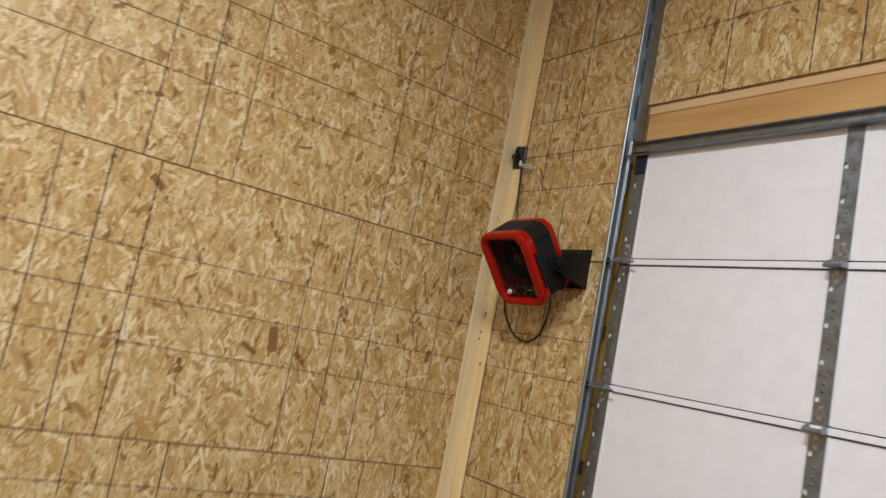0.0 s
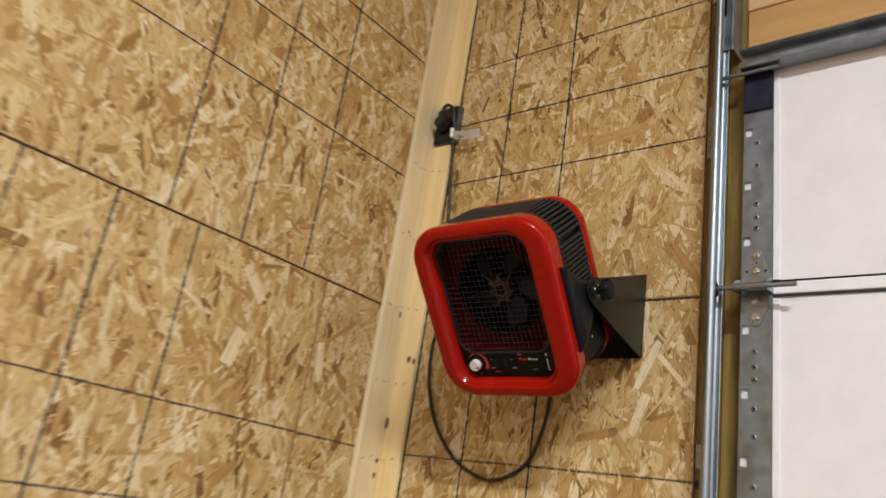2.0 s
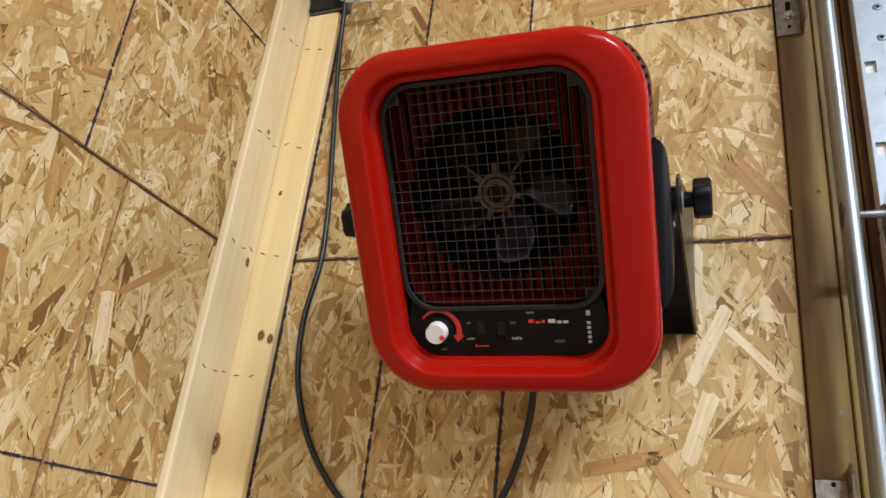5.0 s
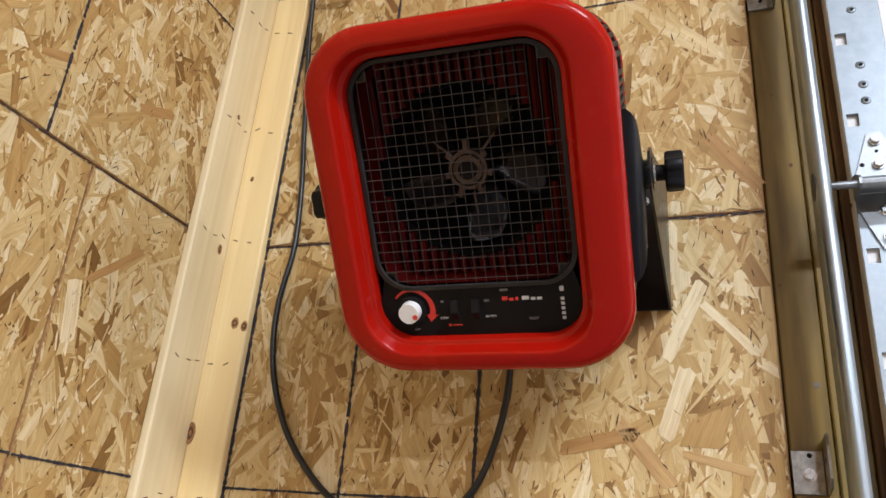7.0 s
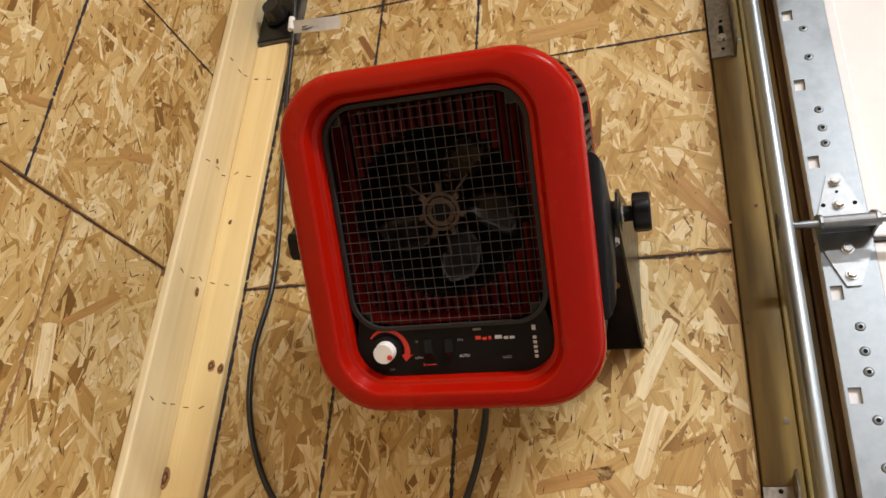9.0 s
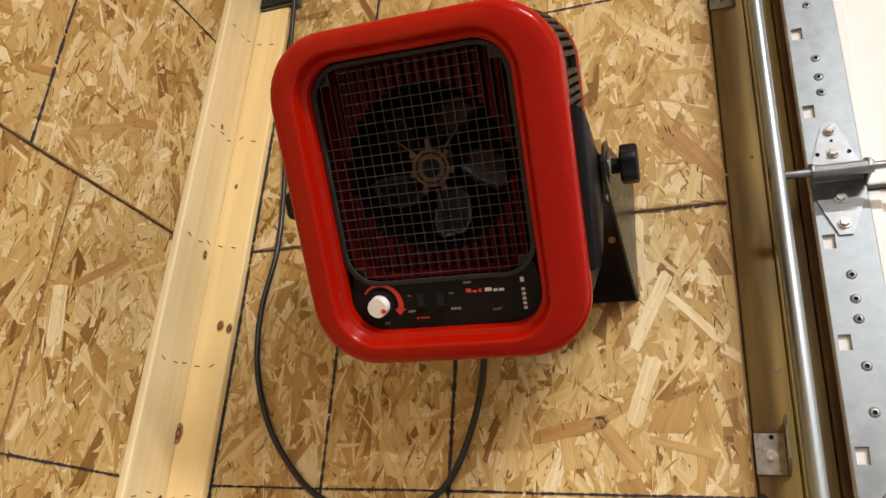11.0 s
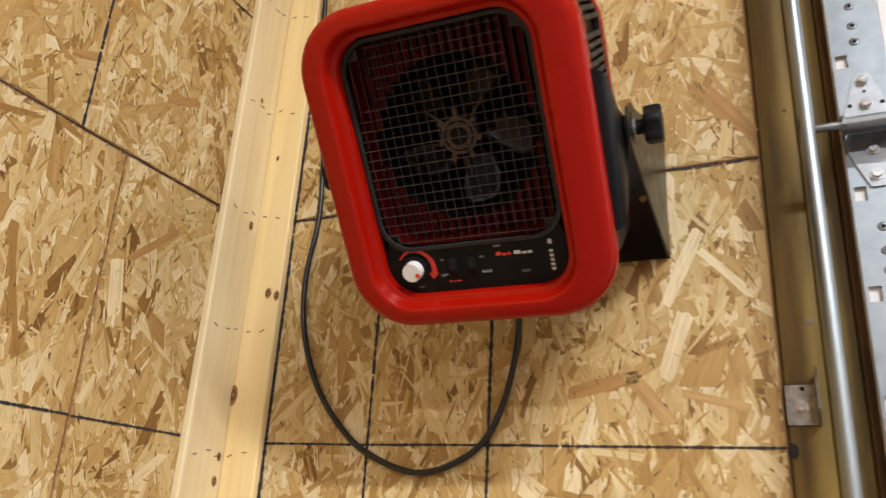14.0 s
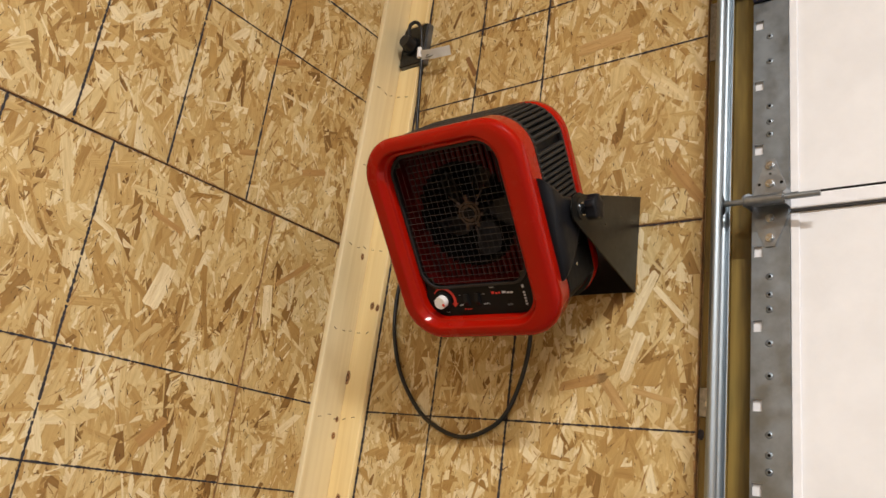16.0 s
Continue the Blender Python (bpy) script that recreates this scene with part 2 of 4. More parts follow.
def cable(name, points, r, material, parent=None, label=""):
    """A round cable through points, as a mesh swept along a smooth line."""
    pts = [Vector(p) for p in points]
    path = []
    for i in range(len(pts) - 1):
        p0, p1, p2, p3 = pts[max(i - 1, 0)], pts[i], pts[i + 1], pts[min(i + 2, len(pts) - 1)]
        for k in range(8):
            t = k / 8
            path.append(0.5 * ((2 * p1) + (p2 - p0) * t + (2 * p0 - 5 * p1 + 4 * p2 - p3) * t * t + (3 * p1 - p0 - 3 * p2 + p3) * t ** 3))
    path.append(pts[-1])
    loops = []
    side = Vector((1, 0, 0))
    for i, p in enumerate(path):
        d = (path[min(i + 1, len(path) - 1)] - path[max(i - 1, 0)]).normalized()
        side = (side - d * side.dot(d)).normalized()
        up = d.cross(side)
        loops.append([p + r * (math.cos(a) * side + math.sin(a) * up) for a in [2 * math.pi * k / 10 for k in range(10)]])
    return part(name, loft(loops, True, True), material, parent, label, smooth=True)


def hexbolt(bm, c, axis, r, h):
    """A washer-headed hexagon bolt that stands out from c along axis."""
    c, d = Vector(c), Vector(axis)
    tube(bm, c, c + d * h * 0.3, r * 1.35, 14)
    tube(bm, c + d * h * 0.3, c + d * h, r, 6)
    return bm


# ---- strand board ----
RNG = np.random.default_rng(7)


def strand_mesh(width, height, per_m2, upright):
    """Overlapping wood strands over a board that lies in its own (a, b) plane; c points out of it."""
    area = width * height
    v_all, uv_all, sizes = [], [], []
    n = int(per_m2 * area)
    thin = RNG.random(n) < 0.36
    length = np.clip(RNG.lognormal(math.log(0.085), 0.5, n), 0.015, 0.19)
    length = np.where(thin, np.clip(RNG.lognormal(math.log(0.034), 0.55, n), 0.008, 0.10), length)
    wide = np.clip(RNG.lognormal(math.log(0.0150), 0.6, n), 0.003, 0.048)
    wide = np.where(thin, np.clip(RNG.lognormal(math.log(0.0032), 0.5, n), 0.0010, 0.009), wide)
    wide = np.minimum(wide, length * 0.5)
    ang = np.where(RNG.random(n) < upright, math.pi / 2 + RNG.normal(0, 0.42, n), RNG.random(n) * math.pi)
    ca, cb = RNG.random(n) * width, RNG.random(n) * height
    out = 0.0002 + 0.0016 * RNG.random(n) ** np.where(thin, 0.45, 1.0)
    ta, tb = RNG.normal(0, 0.006, n), RNG.normal(0, 0.02, n)
    # six corners: ragged, slanted ends
    j = lambda s: 1 + s * (RNG.random(n) - 0.5)
    u = np.stack([-0.5 * j(0.3), -0.1 * j(2), 0.5 * j(0.3), 0.5 * j(0.4), 0.1 * j(2), -0.5 * j(0.4)], 1) * length[:, None]
    slant = RNG.normal(0, 0.45, n)[:, None] * wide[:, None]
    w = np.stack([-0.5 * j(0.7), -0.5 * j(0.4), -0.5 * j(0.7), 0.5 * j(0.7), 0.5 * j(0.4), 0.5 * j(0.7)], 1) * wide[:, None]
    u = u + slant * np.sign(w) * 0.5
    co, si = np.cos(ang)[:, None], np.sin(ang)[:, None]
    a, b = ca[:, None] + u * co - w * si, cb[:, None] + u * si + w * co
    # strands that would reach over an edge lie wholly inside it
    a = a + np.maximum(0.0008 - a.min(1), 0)[:, None] - np.maximum(a.max(1) - width + 0.0008, 0)[:, None]
    b = b + np.maximum(0.0008 - b.min(1), 0)[:, None] - np.maximum(b.max(1) - height + 0.0008, 0)[:, None]
    a, b = np.clip(a, 0.0005, width - 0.0005), np.clip(b, 0.0005, height - 0.0005)
    c = np.clip(out[:, None] + u * ta[:, None] + w * tb[:, None], 0.0001, 0.0022)
    verts = np.stack([a, b, c], 2).reshape(-1, 3)
    uv = np.stack([u + RNG.random(n)[:, None] * 50, w + RNG.random(n)[:, None] * 50], 2).reshape(-1, 2)
    return verts, uv, n


def board(name, width, height, m, parent, per_m2=11500, upright=0.70, thick=0.011):
    """One strand board: a core and its face of strands. m carries (a, b, c) into the world."""
    bm = box(bmesh.new(), (0, 0, -thick), (width, height, 0))
    ob = part(name, bm, CORE, parent)
    ob.matrix_world = m
    verts, uv, n = strand_mesh(width, height, per_m2, upright)
    me = bpy.data.meshes.new("strands")
    me.vertices.add(n * 6)
    me.loops.add(n * 6)
    me.polygons.add(n)
    me.vertices.foreach_set("co", verts.ravel())
    me.loops.foreach_set("vertex_index", np.arange(n * 6))
    me.polygons.foreach_set("loop_start", np.arange(n) * 6)
    me.polygons.foreach_set("loop_total", np.full(n, 6))
    layer = me.uv_layers.new(name="fibre")
    layer.data.foreach_set("uv", uv.ravel())
    me.update(calc_edges=True)
    me.materials.append(STRANDS)
    st = new("strands", me)
    tagged(st, kind="stuff")
    st.parent = ob
    slivers("bark_slivers", width, height, 1150, 0.022, 0.0021, BARK, ob)
    slivers("brown_slivers", width, height, 900, 0.05, 0.0036, SPLINTER, ob)
    return ob


def slivers(name, width, height, per_m2, longest, widest, material, parent):
    """Short curled splinters and cracks scattered over a board's face."""
    bm = bmesh.new()
    for _ in range(int(per_m2 * width * height)):
        a, b, t = random.random() * width, random.random() * height, random.gauss(1.57, 0.5)
        l, w = 0.004 + (longest - 0.004) * random.random() ** 2.2, widest * random.uniform(0.22, 1.0)
        m = 0.5 * longest + 0.002
        d, e = Vector((math.cos(t), math.sin(t), 0)), Vector((-math.sin(t), math.cos(t), 0))
        o = Vector((min(max(a, m), width - m), min(max(b, m), height - m), 0.0025 if material is BARK else 0.0023))
        curl = random.uniform(-1.2, 1.2) * min(w, 0.002)
        outline = ((-0.5, 0.1), (-0.2, 0.5), (0.15, 0.4), (0.5, 0.0), (0.2, -0.45), (-0.15, -0.5))
        bm.faces.new([bm.verts.new(o + d * l * p + e * (w * q + curl * (1 - 4 * p * p))) for p, q in outline])
    tagged(part(name, bm, material, parent), kind="stuff")


def ink_line(a, b, m, parent, width=0.0032):
    """A printed guide line with a ragged, broken edge between two points of a board's plane."""
    a, b = Vector((*a, 0.0028)), Vector((*b, 0.0028))
    d = (b - a).normalized()
    e = Vector((-d.y, d.x, 0))
    steps = max(2, int((b - a).length / 0.004))
    bm = bmesh.new()
    drift = random.uniform(-1, 1)
    prev = None
    for i in range(steps + 1):
        p = a + (b - a) * (i / steps)
        drift = drift * 0.97 + random.uniform(-0.1, 0.1)
        w = width * random.uniform(0.4, 1.15) * 0.5
        mid = p + e * drift * 0.0012
        cur = (bm.verts.new(mid + e * w), bm.verts.new(mid - e * w))
        if prev is not None and random.random() > 0.012:
            bm.faces.new((prev[0], prev[1], cur[1], cur[0]))
        prev = cur
    ob = part("guide_line", bm, INK, parent)
    return ob


INCH = 0.0254
SEAM = 2.23


# ---- setting ----
floor_bm = box(bmesh.new(), (-12, -10, -0.1), (0.2, 0.2, 0))
tagged(part("floor", floor_bm, CONCRETE), "smooth grey concrete garage floor slab", "floor", kind="structure")
ceil_bm = box(bmesh.new(), (-12, -10, 4.4), (0.2, 0.2, 4.5))
tagged(part("ceiling", ceil_bm, CEILING_WHITE), "plain white flat ceiling over the garage", "ceiling", kind="structure")

wall_left = boxed("wall_north", (-12, 0.0115, 0), (0.2, 0.16, 4.4), WALL_OSB)
tagged(wall_left, "tall wall sheathed in raw strand board with printed guide lines", "wall", kind="structure")
wall_heat = boxed("wall_east", (0.0115, -0.897, 0), (0.16, 0.0115, 4.4), WALL_OSB)
tagged(wall_heat, "short raw strand board wall between the corner and the garage door", "wall", kind="structure")
wall_over = boxed("wall_over_door", (0.0115, -4.2, 3.0225), (0.16, -0.897, 4.4), WALL_OSB)
tagged(wall_over, "raw strand board wall above the garage door", "wall", kind="structure")
tagged(boxed("wall_east_far", (0.0, -10, 0), (0.16, -4.2, 4.4), WALL_OSB), "raw strand board wall beyond the garage door", "wall", kind="structure")
tagged(boxed("wall_south", (-12, -10.15, 0), (0.2, -10, 4.4), WALL_OSB), "raw strand board end wall of the garage", "wall", kind="structure")
tagged(boxed("wall_west", (-12.15, -10, 0), (-12, 0.16, 4.4), WALL_OSB), "raw strand board back wall of the garage", "wall", kind="structure")

# faces of the boards: on the north wall a runs to -x, on the east wall a runs to -y
def north(x, z):
    return Matrix(((-1, 0, 0, x), (0, 0, -1, 0), (0, 1, 0, z), (0, 0, 0, 1)))


def east(y, z):
    return Matrix(((0, 0, -1, 0), (-1, 0, 0, y), (0, 1, 0, z), (0, 0, 0, 1)))


def guide_lines(ob, m, width, height, across, along):
    """across: upright lines at these a; along: level lines at these b."""
    for a in across:
        if 0.01 < a < width - 0.005:
            ink_line((a, 0.0), (a, height), m, ob, random.choice((0.0058, 0.0066, 0.0078)))
    for b in along:
        if 0.01 < b < height - 0.005:
            ink_line((0.0, b), (width, b), m, ob, random.choice((0.0046, 0.0054)))


GAP = 0.0025
LEVELS = [16 * INCH, 24 * INCH, 32 * INCH]
MARKS = [k * INCH for k in (16, 24, 32, 64, 72, 80)]
ROWS_N = [(0.2, SEAM - 48 * INCH, 0.0), (SEAM - 48 * INCH, SEAM, -0.32), (SEAM, SEAM + 48 * INCH, 0.0), (SEAM + 48 * INCH, 4.4, -0.32)]
for z0, z1, joint in ROWS_N:
    edges = [0.0] + [x for x in (joint, joint - 96 * INCH) if x < -0.01] + [-3.6]
    edges = [e for e in edges if e >= -3.6]
    for x1, x0 in zip(edges, edges[1:]):
        w, h = x1 - x0 - GAP, z1 - z0 - GAP
        m = north(x1 - GAP / 2, z0 + GAP / 2)
        near = x1 > -2.3
        ob = board("board", w, h, m, wall_left, 11500 if near else 7500)
        first = joint if x1 <= joint + 0.01 else joint + 96 * INCH
        if x1 < joint - 96 * INCH + 0.01 and x1 > joint - 96 * INCH - 0.01:
            first = joint - 96 * INCH
        guide_lines(ob, m, w, h, [x1 - (first - k) for k in MARKS], LEVELS)
        ink_line((0.0, h - 0.0015), (w, h - 0.0015), m, ob, 0.0022)

for z0, z1 in ((0.2, SEAM - 48 * INCH), (SEAM - 48 * INCH, SEAM), (SEAM, SEAM + 48 * INCH), (SEAM + 48 * INCH, 4.4)):
    m = east(-0.001, z0 + GAP / 2)
    w, h = 0.894, z1 - z0 - GAP
    ob = board("board", w, h, m, wall_heat, 11500)
    guide_lines(ob, m, w, h, [0.0925, 0.29, 0.494], LEVELS)
    ink_line((0.0, h - 0.0015), (w, h - 0.0015), m, ob, 0.0036)
m = east(-0.897 - GAP, 3.028)
ob = board("board", 2.4, 1.37, m, wall_over, 9000)
guide_lines(ob, m, 2.4, 1.37, [0.498, 0.902, 1.105, 1.72], [0.35, 0.55, 0.75])

def single_strand(parent, m, a, b, length, wide, turn, material):
    """One large strand that stands out from its neighbours, with ragged ends."""
    t = radians(turn)
    d, e = Vector((math.cos(t), math.sin(t), 0)), Vector((-math.sin(t), math.cos(t), 0))
    shape = ((-0.5, -0.32), (-0.46, -0.5), (0.05, -0.47), (0.44, -0.5), (0.5, -0.1), (0.47, 0.2), (0.49, 0.46), (0.0, 0.5), (-0.42, 0.45), (-0.5, 0.3), (-0.47, 0.05))
    bm = bmesh.new()
    vs = []
    for u, w in shape:
        u, w = u * random.uniform(0.93, 1.07), w * random.uniform(0.85, 1.1)
        vs.append(bm.verts.new(Vector((a, b, 0.0023)) + d * length * u + e * wide * w))
    f = bm.faces.new(vs)
    layer = bm.loops.layers.uv.new("fibre")
    for loop, (u, w) in zip(f.loops, shape):
        loop[layer].uv = (u * length + a * 7, w * wide + b * 5)
    ob = part("strand", bm, material, parent)
    ob.matrix_world = m
    return ob


ON_EAST = [(0.860, 2.313, 0.119, 0.022, -55, STRAND_BROWN), (0.667, 1.909, 0.106, 0.019, 12, STRAND_BROWN), (0.268, 2.736, 0.075, 0.014, -61, STRAND_DARK),
           (0.658, 2.694, 0.133, 0.034, 4, STRAND_TAN), (0.783, 2.075, 0.123, 0.020, 65, STRAND_PALE), (0.767, 1.961, 0.100, 0.024, 70, STRAND_PALE),
           (0.725, 1.895, 0.110, 0.022, -52, STRAND_TAN), (0.815, 1.885, 0.090, 0.012, -14, STRAND_TAN), (0.84, 2.06, 0.10, 0.013, -48, STRAND_PALE)]
ON_NORTH = [(0.233, 2.108, 0.122, 0.013, 138, STRAND_BROWN), (0.232, 2.373, 0.078, 0.018, 157, STRAND_BROWN), (0.426, 2.341, 0.057, 0.014, 156, STRAND_BROWN),
            (0.499, 1.703, 0.076, 0.024, 132, STRAND_BROWN), (0.393, 2.597, 0.098, 0.016, 154, STRAND_BROWN), (0.579, 2.115, 0.083, 0.014, 14, STRAND_BROWN),
            (1.252, 1.542, 0.125, 0.050, -99, STRAND_DARK), (1.363, 1.482, 0.090, 0.028, -152, STRAND_DARK), (0.559, 1.982, 0.099, 0.036, 104, STRAND_PALE),
            (0.540, 2.144, 0.103, 0.034, 48, STRAND_PALE), (0.29, 2.02, 0.09, 0.026, 82, STRAND_PALE)]
for a, b, l, w, t, mm in ON_EAST:
    single_strand(wall_heat, east(0, 0), a, b, l, w, t, mm)
for a, b, l, w, t, mm in ON_NORTH:
    single_strand(wall_left, north(0, 0), a, b, l, w, t, mm)
# ink run at the board's edge
bm = bmesh.new()
bm.faces.new([bm.verts.new((0.0028, -0.9025 - 0.0065 * math.cos(k * 0.628) * random.uniform(0.8, 1.2), 1.822 + 0.009 * math.sin(k * 0.628) * random.uniform(0.8, 1.2))) for k in range(10)])
INK_RUN = bm

# ---- corner boards ----
def knot(parent, place, axis, r, tall):
    """A dark oval knot with a paler ring, set into a board's face."""
    other = 1 - axis
    for k, (s, mm, d) in enumerate(((1.25, KNOT_RING, 0.0006), (0.8, KNOT, 0.0011), (0.35, KNOT_RING, 0.0015))):
        bm = bmesh.new()
        vs = []
        for i in range(14):
            t = 2 * math.pi * i / 14
            p = [0.0, 0.0, place[2] + math.sin(t) * r * tall * s * random.uniform(0.9, 1.1)]
            p[axis] = place[axis] - d
            p[other] = place[other] + math.cos(t) * r * s * random.uniform(0.9, 1.1)
            vs.append(bm.verts.new(p))
        bm.faces.new(vs)
        part("knot", bm, mm, parent)


def staple(parent, place, axis):
    p = list(place)
    lo, hi = list(p), list(p)
    other = 1 - axis
    lo[axis], hi[axis] = p[axis] - 0.0008, p[axis] + 0.001
    lo[other], hi[other] = p[other] - 0.005, p[other] + 0.005
    lo[2], hi[2] = p[2] - 0.0007, p[2] + 0.0007
    bm = box(bmesh.new(), lo, hi)
    bmesh.ops.rotate(bm, verts=bm.verts, cent=p, matrix=Matrix.Rotation(random.uniform(-0.5, 0.5), 3, "XY"[axis]))
    part("staple", bm, KNOT, parent)


T = 0.019
grey_board = boxed("corner_board", (-0.108, -T, 0.02), (-0.0025, -0.0025, 4.38), PINE_GREY, bevel=0.004, seg=3)
tagged(grey_board, "pale knotty pine trim board nailed up the corner", "trim board", group="corner trim boards")
low_board = boxed("corner_board", (-T, -0.092, 0.02), (-0.0025, -T - 0.0005, 2.777), PINE, bevel=0.004, seg=3)
tagged(low_board, "yellow pine trim board cut off below the outlet box", "trim board", group="corner trim boards")
high_board = boxed("corner_board", (-T, -0.092, 2.915), (-0.0025, -T - 0.0005, 4.38), PINE, bevel=0.004, seg=3)
tagged(high_board, "yellow pine trim board starting above the outlet box", "trim board", group="corner trim boards")
for place, r, tall in (((-0.036, -T, 2.216), 0.0045, 1.7), ((-0.027, -T, 1.80), 0.004, 1.5), ((-0.06, -T, 2.47), 0.003, 1.5), ((-0.03, -T, 1.76), 0.005, 1.4)):
    knot(grey_board, place, 1, r, tall)
for place, r, tall in (((-T, -0.068, 2.086), 0.0055, 1.5), ((-T, -0.087, 2.08), 0.005, 1.5), ((-T, -0.024, 1.904), 0.007, 2.0), ((-T, -0.045, 2.36), 0.003, 1.5), ((-T, -0.06, 1.62), 0.006, 1.5)):
    knot(low_board, place, 0, r, tall)
for z in (2.46, 2.24, 2.02, 1.80, 2.69):
    for x in (-0.085, -0.055, -0.034):
        staple(grey_board, (x, -T, z + random.uniform(-0.008, 0.008)), 1)
    for y in (-0.035, -0.065):
        staple(low_board, (-T, y, z + random.uniform(-0.008, 0.008)), 0)

# ---- outlet with plug ----
outlet = empty("outlet_box", Matrix.Translation((0, 0, 2.845)))
def at_outlet(ob):
    ob.matrix_parent_inverse = outlet.matrix_world.inverted()
    return ob
at_outlet(boxed("box", (-0.020, -0.110, 2.781), (-0.0005, -0.022, 2.911), BOX_STEEL, outlet, bevel=0.003, seg=2))
at_outlet(boxed("cover_plate", (-0.0245, -0.107, 2.784), (-0.0205, -0.022, 2.908), BLACK_SAT, outlet, "dark steel cover plate", bevel=0.0015))
tagged(outlet, "dark metal outlet box with a plug, between trim boards", "outlet")
at_outlet(part("socket", tube(bmesh.new(), (-0.0245, -0.062, 2.842), (-0.034, -0.062, 2.842), 0.027, 24), BLACK, outlet))
power_cord = empty("power_cord", Matrix.Translation((-0.034, -0.062, 2.842)))
tagged(power_cord, "thick black rubber power cord plugged in and hanging in a loop", "power cord")
bm = tube(bmesh.new(), (0, 0, 0), (-0.028, 0, 0.0), 0.022, 20, 0.017)
part("plug_body", bm, RUBBER, power_cord)
part("strain_relief", tube(bmesh.new(), (-0.012, -0.002, 0.015), (-0.022, -0.006, 0.036), 0.0085, 12, 0.006), RUBBER, power_cord)

# ---- garage door: jamb, header, track ----
jamb = boxed("door_jamb", (0.004, -0.9488, 0.0), (0.04, -0.8985, 3.02), TREATED, bevel=0.002)
tagged(jamb, "brown pressure-treated wooden jamb board beside the garage door", "door jamb", kind="structure")
jamb2 = boxed("door_jamb", (0.0, -0.989, 0.0), (0.04, -0.9492, 3.02), TREATED_PALE, bevel=0.002)
tagged(jamb2, "yellowish treated wooden jamb strip behind the roller track", "door jamb", kind="structure")
stop = boxed("door_stop", (-0.009, -1.03, 0.0), (0.04, -0.9895, 2.836), TREATED_DARK, bevel=0.002)
tagged(stop, "dark treated wooden stop strip behind the garage door edge", "door stop", kind="structure")
header = boxed("door_header", (0.0, -4.2, 2.974), (0.06, -0.9895, 3.016), HEADER_PALE, bevel=0.002)
tagged(header, "pale pine header board under the strand board", "door header", kind="structure")
header2 = boxed("door_header", (0.004, -4.2, 2.838), (0.06, -0.9895, 2.9735), HEADER, bevel=0.002)
tagged(header2, "orange-brown pine header board behind the door top", "door header", kind="structure")
for y, z, r in ((-0.936, 1.985, 0.0032), (-0.942, 2.61, 0.003)):
    part("screw", hexbolt(bmesh.new(), (0.004, y, z), (-1, 0, 0), r, 0.002), ZINC, jamb)
for y, z, r in ((-0.935, 2.30, 0.0028), (-0.905, 2.12, 0.002), (-0.92, 2.42, 0.002)):
    part("knot", tube(bmesh.new(), (0.0046, y, z), (0.0032, y, z), r, 9), KNOT, jamb)

part("ink_stain", INK_RUN, INK, jamb)

track = empty("door_track", Matrix.Translation((-0.09, -0.955, 0)))
tagged(track, "shiny galvanised steel roller track beside the garage door", "door track")
line = []
for i in range(25):
    t = radians(-110 + 200 * i / 24)
    line.append((-0.012 - 0.009 * math.cos(t), -0.003 + 0.009 * math.sin(t)))
line.append((0.026, 0.006))
for i in range(15):
    t = radians(90 - 150 * i / 14)
    line.append((0.030 + 0.008 * math.cos(t), -0.003 + 0.009 * math.sin(t)))
back = []
for i, p in enumerate(line):
    q, r = Vector(line[max(i - 1, 0)]), Vector(line[min(i + 1, len(line) - 1)])
    d = (r - q).normalized()
    back.append((p[0] + d.y * 0.0016, p[1] - d.x * 0.0016))
channel = part("channel", prism(line + list(reversed(back)), 2, 0.05, 3.75), GALV_BRIGHT, track, smooth=True)
channel.data.set_sharp_from_angle(angle=radians(40))
bm = box(bmesh.new(), (0.030, -0.018, 2.83), (0.034, 0.012, 3.75))
part("mounting_angle", bm, GALV, track, "perforated galvanised mounting angle")
bm = box(bmesh.new(), (0.034, -0.022, 2.83), (0.088, -0.018, 3.75))
part("mounting_angle", bm, GALV, track)
for z in (2.93, 3.12, 3.31, 3.5):
    part("slot", box(bmesh.new(), (0.029, -0.004, z), (0.0296, 0.002, z + 0.13)), HOLE, track)
